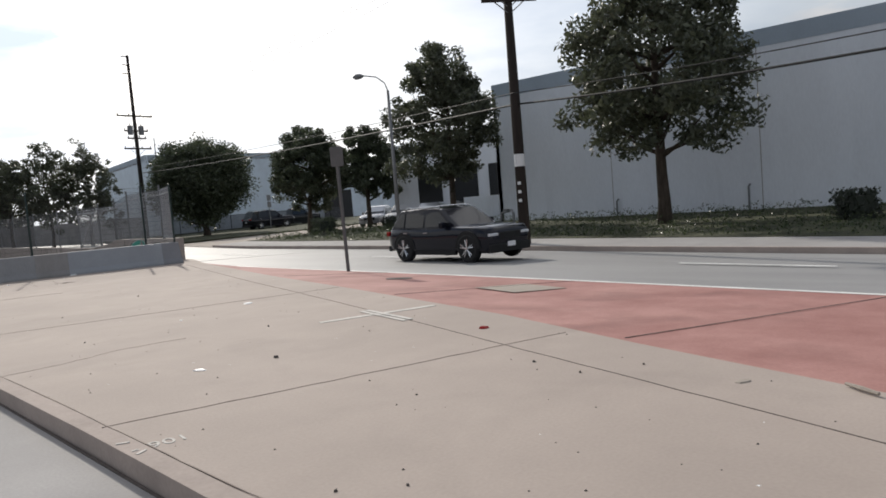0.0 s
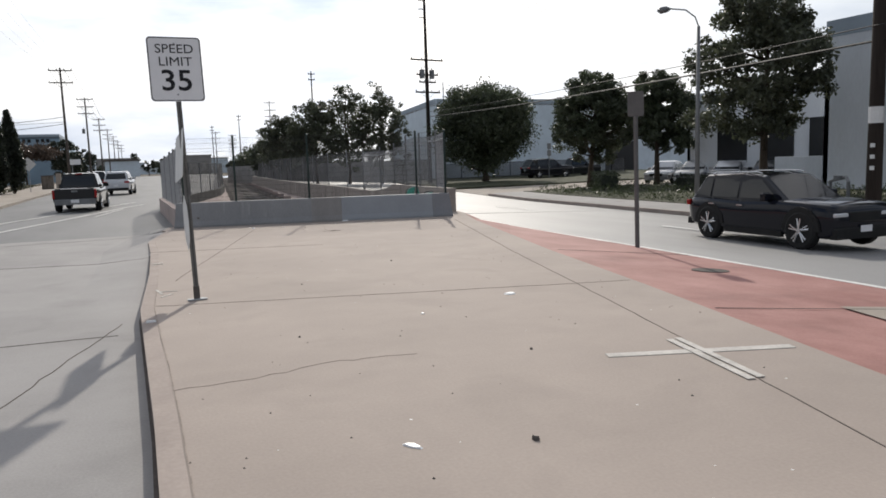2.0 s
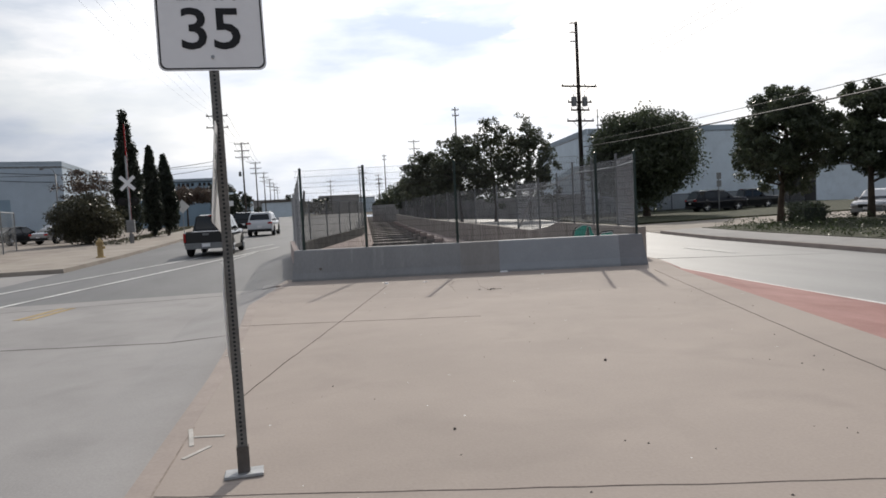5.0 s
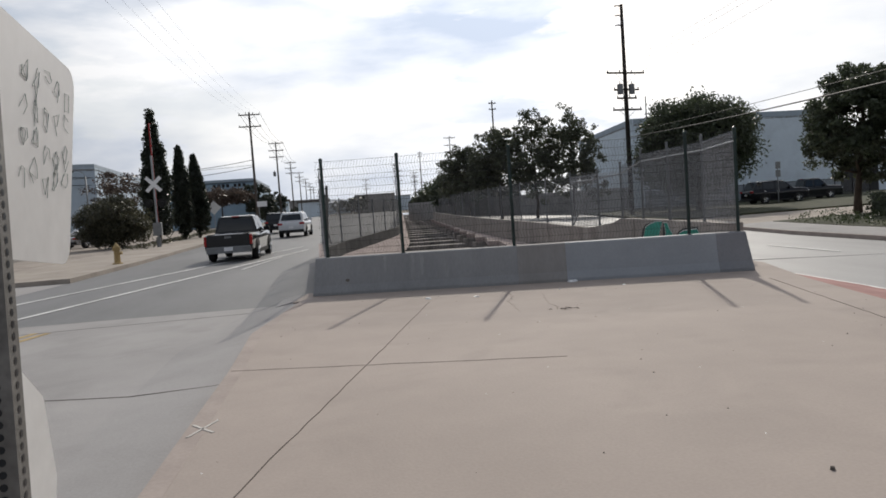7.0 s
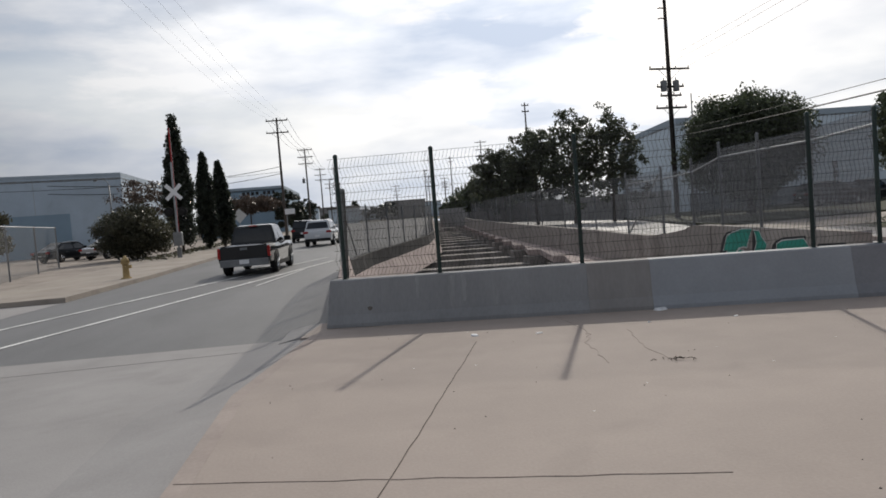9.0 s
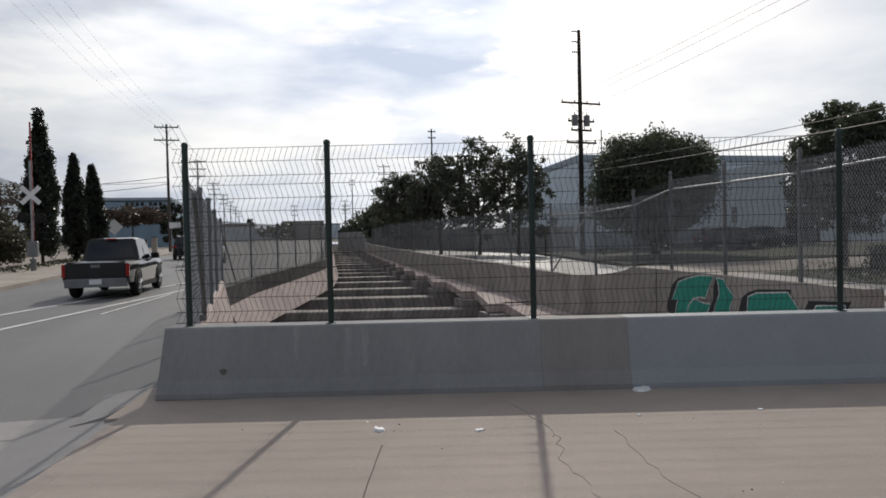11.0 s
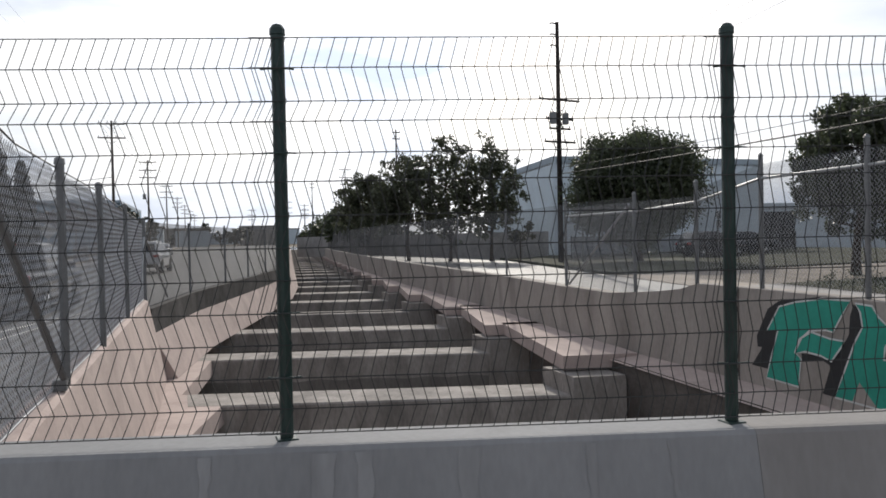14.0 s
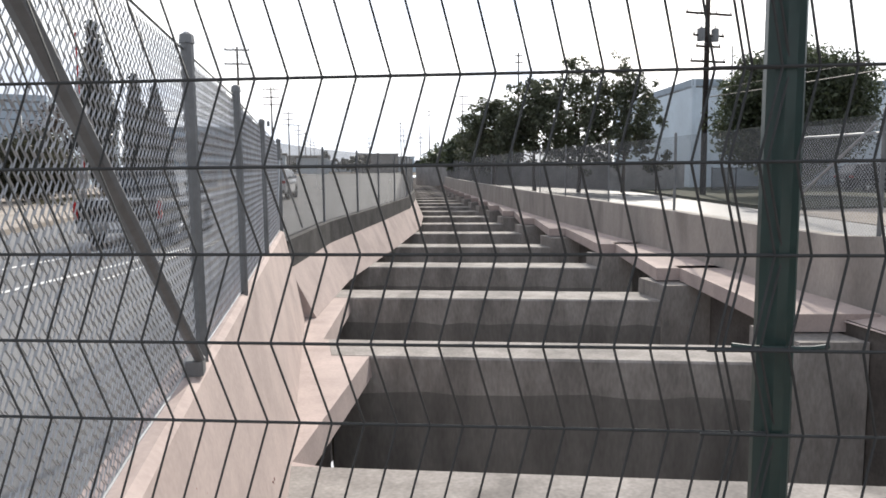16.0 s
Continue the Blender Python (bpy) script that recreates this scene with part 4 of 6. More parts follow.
hedge(24.0, 8.2, 25.3, 8.9, -0.45, 0.95, 1.0, "small clipped dark hedge on the verge", LEAFC, 91, 500)
hedge(26.6, 37.5, 28.6, 41.0, -0.42, 1.0, 1.2, "clipped green hedge by the parking lot", LEAFD, 92, 700)
hedge(28.0, 30.5, 29.0, 34.5, -0.42, 0.8, 1.2, "low clipped hedge before the parked cars", LEAFC, 93, 600)
# ground cover along the verge
rnd = random.Random(5)
g = Geo()
for _ in range(4200):
    y = rnd.uniform(-4, 41)
    x0 = along(FK2, y) + 2.5
    x = lerp(x0, 31.7, rnd.random() ** 1.3)
    leaves(g, rnd, (x, y, SZ + 0.08 + rnd.random() ** 2 * (0.22 if x < 24 else 0.42)), 0.16, 6, 0.045, 0.6)
solid("ground_cover", g, LEAFG, "patchy low green ground cover on the verge", "ground cover", kind="stuff")
g = Geo()
for _ in range(900):
    y = rnd.uniform(58, 120)
    leaves(g, rnd, (rnd.uniform(-7.9, -6.2), y, 0.1), 0.2, 4, 0.08, 0.5)
solid("weeds", g, LEAFO, "dry weeds along the sidewalk edge", "weeds", kind="stuff")

# ---- buildings ----


def warehouse(name, outline, z0, z1, material, label, band=0.0, joints=0.0):
    """Tilt-up walls round an outline, each with thickness, a roof, a band under the parapet and panel joints."""
    t = thing(name, Matrix.Identity(4), label, "building")
    n = len(outline)
    for i in range(n):
        a, b = Vector((*outline[i], 0)), Vector((*outline[(i + 1) % n], 0))
        d = (b - a).normalized()
        s = Vector((d.y, -d.x, 0))
        g = Geo().slab([a + Vector((0, 0, z1)), b + Vector((0, 0, z1)), b - s * 0.25 + Vector((0, 0, z1)), a - s * 0.25 + Vector((0, 0, z1))], z1 - z0)
        w = part("wall", g, material, t)
        if band:
            part("band", Geo().slab([a + s * 0.012 + Vector((0, 0, z1 + 0.01)), b + s * 0.012 + Vector((0, 0, z1 + 0.01)), b + Vector((0, 0, z1 + 0.01)), a + Vector((0, 0, z1 + 0.01))], band), BAND, w, "blue-grey painted band under the parapet")
        L = (b - a).length
        if joints:
            for k in range(1, int(L / joints)):
                p = a + d * joints * k
                part("panel_joint", Geo().slab([p + s * 0.006 + Vector((0, 0, z1 - band)), p + d * 0.035 + s * 0.006 + Vector((0, 0, z1 - band)), p + d * 0.035 + Vector((0, 0, z1 - band)), p + Vector((0, 0, z1 - band))], z1 - band - z0), BLOCKW, w)
    g = Geo().slab([(x, y, z1 - 0.5) for x, y in outline], 0.2)
    part("roof", g, BLOCKW, t)
    return t


wb = warehouse("warehouse", [(32.1, -60), (32.1, 28.6), (80, 28.6), (80, -60)][::-1], -0.9, 7.35, WALLW, "long white tilt-up concrete warehouse with panel joints", 0.75, 7.3)
we = warehouse("office_wing", [(35.5, 28.9), (35.5, 41), (80, 41), (80, 28.9)][::-1], -0.9, 5.2, WALLW, "white recessed office wing with dark windows", 0.0, 0)
for y0, y1 in ((29.8, 32.0), (33.0, 35.2), (36.2, 38.4)):
    w = part("window", Geo().box(35.42, y0, 1.0, 35.52, y1, 3.2), DARKW, we, "dark window bay")
    part("sill", Geo().box(35.36, y0 - 0.05, 0.93, 35.5, y1 + 0.05, 1.0), WALLW, w)
part("garden_wall", Geo().box(32.3, 28.75, -0.9, 32.6, 31.5, 1.2), WALLW, we, "low white wall at the corner")
# pipes on the warehouse wall
for y, h in ((14.5, 1.2), (21.0, 0.9)):
    t = thing("wall_pipe", pose(31.9, y, -0.5), "thin grey pipe with a valve on the wall", "pipe")
    part("pipe", Geo().tube([(0, 0, -0.1), (0, 0, h), (0.18, 0, h + 0.1)], 0.05, 6), GREYM, t)
bf = thing("backflow_valve", pose(24.0, 21.4, -0.45), "grey metal backflow preventer pipes on the verge", "pipework")
part("riser", Geo().tube([(0, 0, -0.1), (0, 0, 0.85), (0.15, 0.2, 1.0)], 0.06, 7), GREYM, bf)
part("riser", Geo().tube([(0.3, 0.9, -0.1), (0.3, 0.9, 0.85), (0.15, 0.2, 1.0)], 0.06, 7), GREYM, bf)
part("wheel", Geo().tube([(0.15, 0.5, 0.9), (0.15, 0.5, 1.05)], 0.14, 10), GREYM, bf)
b2 = warehouse("white_warehouse", [(35.6, 80), (58.4, 79.2), (63, 104), (40.5, 106)], -0.9, 8.45, WALLG, "pale blue-white warehouse behind a dark tree", 0.55, 0)
part("opening", Geo().box(57.5, 80.5, -0.6, 57.62, 84, 3.6), DARKW, b2, "dark open loading door")
sh = warehouse("shed", [(58.5, 83), (84, 82), (84, 100), (60, 100)], -0.9, 4.3, WALLG, "low pale shed with a dark open bay", 0.0, 0)
part("opening", Geo().box(60.0, 82.7, -0.6, 72, 82.95, 3.4), DARKW, sh, "dark open bay")
l1 = warehouse("grey_warehouse", [(-48, 84), (-17.9, 95), (-19.5, 128), (-48, 128)], -0.2, 8.1, WALLS, "slate blue-grey warehouse beyond the yard", 0.35, 8)
part("door", Geo().slab([(-27.9, 91.33, 4.2), (-22.6, 93.26, 4.2), (-22.66, 93.4, 4.2), (-27.96, 91.47, 4.2)], 4.2), WALLB, l1, "wide roller door")
l2 = warehouse("blue_warehouse", [(-20, 152), (-4.8, 152), (-3.6, 196), (-20, 196)], -0.2, 8.5, WALLB, "blue-grey industrial building with a pale fascia", 0.5, 0)
for k in range(7):
    part("sign_bar", Geo().box(-12.2 + k * 0.8 + (0.5 if k > 3 else 0), 151.93, 7.1, -11.7 + k * 0.8 + (0.5 if k > 3 else 0), 151.97, 7.7), SIGNK, l2, "dark painted bar")
# block wall and distance
g = Geo()
for (xa, ya), (xb, yb) in [((17.6, 112), (30.5, 76)), ((30.5, 76), (34.5, 79))]:
    d = Vector((xb - xa, yb - ya, 0)).normalized()
    s = Vector((-d.y, d.x, 0)) * 0.2
    g.slab([Vector((xa, ya, 1.75)), Vector((xb, yb, 1.75)), Vector((xb, yb, 1.75)) + s, Vector((xa, ya, 1.75)) + s], 2.4)
solid("block_wall", g, BLOCKW, "long stained grey block wall behind the road", "wall", kind="structure")
rnd = random.Random(77)
for k in range(26):
    x, y, w, h = rnd.uniform(-70, 130), rnd.uniform(330, 620), rnd.uniform(10, 30), rnd.uniform(3, 8)
    t = thing("far_building", pose(x, y, -0.6), "small hazy pale building on the horizon", "building", "far buildings")
    part("wall", Geo().box(0, 0, 0, w, 12, h), WALLG if k % 3 else BLOCKW, t)
    part("roof", Geo().box(-0.3, -0.3, h, w + 0.3, 12.3, h + 0.4), BLOCKW, t)
for k, (x, y, w, h) in enumerate([(0.5, 210, 12, 5), (-16, 205, 14, 6), (15, 260, 10, 5)]):
    t = thing("roadside_building", pose(x - 12, y, -0.2), "low dark-roofed roadside building", "building", "roadside buildings")
    part("wall", Geo().box(0, 0, 0, w, 14, h), WALLG, t)
    part("roof", Geo().box(-0.4, -0.4, h, w + 0.4, 14.4, h + 0.5), GRIME_SHADE, t)
for k in range(34):
    x, y = rnd.uniform(-60, 120), rnd.uniform(270, 420)
    tree("far_tree", x, y, -0.6, rnd.uniform(4, 8), rnd.uniform(6, 11), 0.8, "hazy dark tree on the horizon", LEAFC, BARK, 300 + k, 14, 22, 0.8, 0.2, limbs=2, group="far trees")
for x, y, h in ((13.2, 300, 7.5), (14.6, 310, 6.5)):
    t = thing("palm_tree", pose(x, y, -0.6), "distant hazy fan palm on the horizon", "palm tree")
    part("trunk", Geo().tube([(0, 0, 0), (0.1, 0, h)], [0.25, 0.18], 6), BARK, t)
    g = Geo()
    leaves(g, rnd, (0.1, 0, h), 1.3, 90, 0.5)
    tagged(part("crown", g, LEAFC, t), kind="stuff")

# ---- poles and wires ----


def utility_pole(x, y, z, h, r, arms, label, wood=POLEW, steps=0, cans=0, turn=0.0, group="utility poles"):
    """A wooden pole with crossarms of (height, half length), insulators, pole-top brackets and transformers."""
    t = thing("utility_pole", pose(x, y, z, 0, 0, turn), label, "utility pole", group)
    part("shaft", Geo().tube([(0, 0, -0.3), (0, 0, h * 0.5), (0, 0, h)], [r, r * 0.85, r * 0.6], 9), wood, t, smooth=True)
    for za, half in arms:
        a = part("crossarm", Geo().box(-half, -0.16, za - 0.07, half, -0.05 - r * 0.3, za + 0.07), wood, t)
        n = 4 if half > 0.7 else 2
        for k in range(n):
            px = lerp(-half + 0.08, half - 0.08, k / (n - 1))
            part("insulator", Geo().tube([(px, -0.12, za + 0.07), (px, -0.12, za + 0.16), (px, -0.12, za + 0.22)], [0.03, 0.055, 0.03], 6), GREYM, a)
        if half > 0.7:
            part("brace", Geo().tube([(-half * 0.55, -0.13, za - 0.05), (0, -0.1, za - half * 0.5)], 0.02, 5), GREYM, a)
            part("brace", Geo().tube([(half * 0.55, -0.13, za - 0.05), (0, -0.1, za - half * 0.5)], 0.02, 5), GREYM, a)
    for k in range(steps):
        za = h - 0.15 - k * h * 0.045
        part("bracket", Geo().tube([(0, 0, za), (-0.35, 0, za + 0.05), (-0.62, 0, za + 0.0)], 0.05, 6), wood, t)
    for k in range(cans):
        px = -0.55 if k == 0 else 0.5
        c = part("transformer", Geo().tube([(px, -0.1, h * 0.58), (px, -0.1, h * 0.58 + 0.75), (px, -0.1, h * 0.58 + 0.8)], [0.24, 0.24, 0.15], 10), GREYM, t, "grey transformer can")
        part("bushing", Geo().tube([(px, -0.1, h * 0.58 + 0.8), (px, -0.1, h * 0.58 + 1.0)], 0.04, 5), GREYM, c)
    return t


utility_pole(28.56, 66.17, -0.6, 16.5, 0.20, [(11.2, 1.7), (9.9, 1.15), (9.25, 0.9), (8.35, 1.3)], "tall dark wooden utility pole with crossarms and transformers", POLEW, 3, 2, 8)
utility_pole(29.7, 65.2, -0.6, 9.2, 0.07, [], "thin grey metal riser pole", GREYM)
p1 = utility_pole(18.6, 16.8, -0.42, 10.2, 0.19, [(8.15, 1.1), (7.85, 0.9)], "dark wooden utility pole with twin crossarms at the kerb", POLEW, 0, 0, -38)
part("band", Geo().tube([(0, 0, 2.55), (0, 0, 2.95)], 0.182, 12), SIGNB, p1, "pale metal band")
for k in range(3):
    part("tag", Geo().box(-0.16, -0.17, 1.4 + 0.28 * k, -0.06, -0.15, 1.5 + 0.28 * k), SIGNB, p1, "small pale number tag")
for k, (x, y, h) in enumerate([(-2.1, 103, 14.0), (-0.1, 140, 13.9), (1.9, 180, 13.2), (3.9, 220, 13), (6.0, 262, 13), (8.2, 305, 13), (10.5, 350, 13)]):
    utility_pole(x, y, -0.1, h, 0.17, [(h - 0.35, 1.25), (h - 1.75, 1.3)] if k == 0 else [(h - 0.3, 1.2), (h - 1.5, 1.25), (h - 2.6, 1.2)], "weathered wooden utility pole along the road", POLEG, 0, 1 if k == 1 else 0, -3)
for k, (x, y, h) in enumerate([(29.9, 110, 15.6), (36.5, 170, 16.6), (30.5, 175, 14), (28, 200, 13), (33, 230, 13), (41, 250, 13), (26, 260, 12), (46, 280, 13)]):
    utility_pole(x, y, -0.6, h, 0.15, [(h - 0.4, 0.5), (h - 1.2, 0.5)] if k in (0, 2, 3) else [(h - 0.4, 1.3), (h - 2.0, 1.3), (h - 3.4, 1.2)], "slender utility pole far along the tracks", POLEG)


def cable(a, b, sag, r=0.014, n=14, label="black overhead cable sagging between poles"):
    g = Geo()
    a, b = Vector(a), Vector(b)
    g.tube([a.lerp(b, k / n) - Vector((0, 0, 4 * sag * (k / n) * (1 - k / n))) for k in range(n + 1)], r, 4)
    return solid("cable", g, CABLE, label, "cable")


for dx, za, zb, r in ((-0.1, 6.0, 4.47, 0.014), (0.1, 5.6, 4.13, 0.030)):
    cable((28.56 + dx, 66.1, za), (18.5 + dx, 16.75, zb), 0.2, r)
    cable((18.5 + dx, 16.75, zb), (12.5 + dx, -14, zb - 0.1), 0.55, r)
for dx in (-1.0, -0.4, 0.4, 1.0):
    cable((18.6 + dx * 0.8, 16.8 - dx * 0.6, 7.95), (13.0 + dx, -14, 8.3), 0.5, 0.016)
for dx in (-1.5, -0.5, 1.5):
    cable((28.56 + dx, 66, 10.75), (24, -10 + dx, 16), 1.2, 0.01)
for dx in (-1.2, -0.4, 0.4, 1.2):
    cable((-2.1 + dx, 103, 13.9), (-0.1 + dx, 140, 13.7), 0.9, 0.02)
    cable((-0.1 + dx, 140, 13.7), (1.9 + dx, 180, 13.0), 0.9, 0.025)
    cable((-2.1 + dx, 103, 13.9), (-6.5 + dx, 20, 14.5), 1.5, 0.005)
for zz in (8.2, 7.4):
    cable((-2.1, 103, zz), (-24, 92, zz - 1.2), 0.8, 0.03)
cable((-2.1, 103, 7.6), (-40, 60, 6.2), 1.0, 0.02)

def street_lamp(x, y, z, h, label, out=(-0.98, 0.28)):
    t = thing("street_lamp", pose(x, y, z), label, "street lamp")
    part("base", Geo().tube([(0, 0, -0.1), (0, 0, 0.25), (0, 0, 0.3)], [0.14, 0.14, 0.09], 8), GREYM, t)
    part("pole", Geo().tube([(0, 0, 0.2), (0, 0, h - 0.4)], [0.085, 0.055], 8), GREYM, t, smooth=True)
    ox, oy = out
    arm = part("arm", Geo().tube([(0, 0, h - 0.4), (ox * 0.12, oy * 0.12, h - 0.1), (ox * 0.45, oy * 0.45, h + 0.12), (ox, oy, h + 0.16)], 0.024, 6), GREYM, t, smooth=True)
    part("lamp_head", Geo().tube([(ox * 0.98, oy * 0.98, h + 0.15), (ox * 1.1, oy * 1.1, h + 0.14), (ox * 1.32, oy * 1.32, h + 0.1), (ox * 1.42, oy * 1.42, h + 0.1)], [0.04, 0.10, 0.11, 0.03], 8), GREYM, arm, "cobra-head luminaire", smooth=True)
    return t


street_lamp(19.4, 23.6, SZ, 6.5, "slim grey cobra-head street lamp on the sidewalk")
street_lamp(-14.7, 79, -0.02, 6.2, "dark yard lamp on a short pole", (-0.9, 0.2))

# ---- signs ----


def text_mesh(body, size, material, depth=0.001, bold=0.0):
    c = bpy.data.curves.new("letters", "FONT")
    c.body, c.size, c.align_x, c.align_y, c.extrude, c.offset, c.resolution_u = body, size, "CENTER", "CENTER", depth, bold, 3
    ob = new("letters", c)
    bpy.context.view_layer.update()
    me = bpy.data.meshes.new_from_object(ob)
    bpy.data.objects.remove(ob)
    me.materials.clear()
    me.materials.append(material)
    return me


def rounded(w, h, r, n=5):
    out = []
    for cx, cz, a0 in ((w / 2 - r, h / 2 - r, 0), (-w / 2 + r, h / 2 - r, 90), (-w / 2 + r, -h / 2 + r, 180), (w / 2 - r, -h / 2 + r, 270)):
        out += [(cx + r * math.cos(radians(a0 + 90 * k / n)), cz + r * math.sin(radians(a0 + 90 * k / n))) for k in range(n + 1)]
    return out


def plate(pts, y0, y1):
    """A flat plate in the x-z plane between y0 and y1."""
    n = len(pts)
    return fix(Geo().add([(x, y0, z) for x, z in pts] + [(x, y1, z) for x, z in pts], [tuple(range(n)), tuple(range(2 * n - 1, n - 1, -1))] + [(i, n + i, n + (i + 1) % n, (i + 1) % n) for i in range(n)]).mesh("plate", SIGNW))


sg = thing("speed_limit_sign", pose(2.05, 13.9, 0, -5.6, -0.5, 0), "white speed limit 35 sign on a leaning perforated steel post", "traffic sign")
part("base_plate", Geo().box(-0.11, -0.09, -0.004, 0.11, 0.09, 0.012, 0.004), GALV, sg, "rusty steel base plate")
part("stub", Geo().box(-0.034, -0.034, 0, 0.034, 0.034, 0.16), GRIME_SHADE, sg, "dark anchor sleeve")
part("post", Geo().box(-0.028, -0.028, 0.02, 0.028, 0.028, 3.12), POSTG, sg, "dull perforated square steel post")
g = Geo()
for k in range(120):
    z = 0.18 + 0.0245 * k
    ring = [(0.008 * math.cos(a), 0.008 * math.sin(a)) for a in [math.pi / 4 * i for i in range(8)]]
    g.add([(dx, -0.0292, z + dz) for dx, dz in ring], [tuple(range(8))])
    g.add([(0.0292, dx, z + dz) for dx, dz in ring], [tuple(range(8))])
    g.add([(dx, 0.0292, z + dz) for dx, dz in ring], [tuple(range(7, -1, -1))])
tagged(part("holes", g, DARKW, sg, "round punched holes"), kind="stuff")
me = plate(rounded(0.61, 0.762, 0.045), -0.034, -0.031)
pl = part("plate", me, SIGNW, sg, "white sheet with a black border", at=pose(0, 0, 2.745))
inner_r = rounded(0.575, 0.727, 0.036)
outer_r = rounded(0.592, 0.744, 0.040)
n = len(inner_r)
part("border", fix(Geo().add([(x, -0.0355, z) for x, z in inner_r] + [(x, -0.0355, z) for x, z in outer_r], [(i, (i + 1) % n, n + (i + 1) % n, n + i) for i in range(n)]).mesh("border", SIGNK)), SIGNK, pl, "black border line")
for body, size, z, bold in (("SPEED", 0.15, 0.235, 0.0), ("LIMIT", 0.15, 0.085, 0.0), ("35", 0.345, -0.145, 0.004)):
    part("lettering", text_mesh(body, size, SIGNK, bold=bold), SIGNK, pl, "black lettering", at=pose(0, -0.0362, z, 90, 0, 0) @ Matrix.Diagonal((1.08, 1, 1, 1)))
for z in (0.30, -0.30):
    part("bolt", Geo().tube([(0, -0.031, z), (0, -0.041, z)], 0.011, 8), GALV, pl)
me = plate(rounded(0.98, 0.57, 0.06), -0.002, 0.002)
sp = part("side_plate", me, SIGNB, sg, "bare pale metal back of a second sign with scrawls", at=pose(-0.033, 0.21, 1.74, 5.6, 0, 90))
sw = Geo()
rnd = random.Random(9)
for cx in (-0.41, -0.34, 0.10, 0.18, 0.26, 0.34, 0.42):
    for row in range(4):
        cz = 0.19 - 0.085 * row + rnd.uniform(-0.02, 0.02)
        pts, a = [], rnd.uniform(0, 6)
        for k in range(rnd.randint(4, 9)):
            a += rnd.uniform(0.8, 2.6)
            pts.append((cx + rnd.uniform(0.012, 0.036) * math.cos(a), -0.004, cz + rnd.uniform(0.015, 0.045) * math.sin(a)))
        sw.tube(pts, 0.0007, 4)
tagged(part("scrawl", sw, SPRAYG, sp, "thin grey-green graffiti scrawl"), kind="stuff")
sw2 = Geo().tube([(-0.2, -0.004, 0.12), (-0.13, -0.004, 0.16), (-0.08, -0.004, 0.05), (-0.1, -0.004, -0.1), (-0.2, -0.004, 0.02), (-0.28, -0.004, 0.12)], 0.0016, 4)
part("scrawl", sw2, SPRAYG, sp, "grey-green graffiti loop")
me = plate([(0.0, 0.34), (-0.23, 0.20), (-0.28, 0.0), (-0.23, -0.20), (0.0, -0.34), (0.23, -0.20), (0.28, 0.0), (0.23, 0.20)], -0.002, 0.002)
part("low_plate", me, SIGNB, sg, "grey eight-sided metal plate low on the post", at=pose(-0.034, 0.09, 0.92, 0, 0, 90))

s2 = thing("small_sign", pose(10.35, 15.85, -0.225, 0, -1.0, 0), "back of a small grey sign on a steel post", "traffic sign")
part("post", Geo().box(-0.03, -0.03, -0.05, 0.03, 0.03, 2.9), DULL, s2)
part("plate", plate(rounded(0.30, 0.46, 0.03), -0.04, -0.033), DULL, s2, "dull grey plate", at=pose(0, 0, 2.72, 0, 0, -30))

# railway crossing mast
xm = thing("crossing_signal", pose(-5.85, 59.8, 0), "railway crossing mast with crossbuck and dark flasher lamps", "railway signal")
part("mast", Geo().tube([(0, 0, -0.1), (0, 0, 5.6)], 0.06, 8), GALV, xm)
part("base", Geo().tube([(0, 0, -0.1), (0, 0, 0.6)], 0.14, 8), GREYM, xm)
for a in (45, -45):
    part("blade", Geo().add([], []).box(-0.6, -0.085, -0.11, 0.6, -0.075, 0.11), SIGNW, xm, "faded white crossbuck blade", at=pose(0, -0.005 if a > 0 else 0.01, 3.85, 0, a, 0))
for dx in (-0.38, 0.38):
    lp = part("flasher", Geo().tube([(dx, -0.06, 2.7), (dx, -0.02, 2.7)], 0.27, 14), BLACK, xm, "round black flasher backing")
    part("visor", Geo().tube([(dx, -0.06, 2.7), (dx, -0.26, 2.68)], 0.12, 10), BLACK, lp)
part("gate_box", Geo().box(-0.25, -0.2, 0.7, 0.25, 0.2, 1.5, 0.03), GREYM, xm, "grey gate mechanism box")
part("raised_gate", Geo().box(-0.03, 0.2, 1.2, 0.05, 0.24, 7.6), TAIL, xm, "upright red and white gate arm")
ds = thing("warning_sign", pose(-4.5, 79, 0), "back of a grey diamond warning sign", "traffic sign")
part("post", Geo().tube([(0, 0, -0.1), (0, 0, 2.9)], 0.035, 6), GALV, ds)
part("plate", plate([(0, 0.62), (-0.62, 0), (0, -0.62), (0.62, 0)], -0.05, -0.045), SIGNB, ds, "bare diamond plate", at=pose(0, 0, 2.45))
s4 = thing("guide_sign", pose(-1.6, 98, 0), "small white sign panel on a post", "traffic sign")
part("post", Geo().tube([(0, 0, -0.1), (0, 0, 3.2)], 0.04, 6), GALV, s4)
part("plate", Geo().box(-0.2, -0.06, 2.5, 0.9, -0.05, 3.1), SIGNW, s4)
s5 = thing("parking_sign", pose(40.4, 64.5, -0.5), "grey stacked sign plates on a post", "traffic sign")
part("post", Geo().tube([(0, 0, -0.1), (0, 0, 3.4)], 0.04, 6), GREYM, s5)
for z in (2.2, 2.85):
    part("plate", Geo().box(-0.22, -0.06, z, 0.22, -0.05, z + 0.55), GREYM, s5)

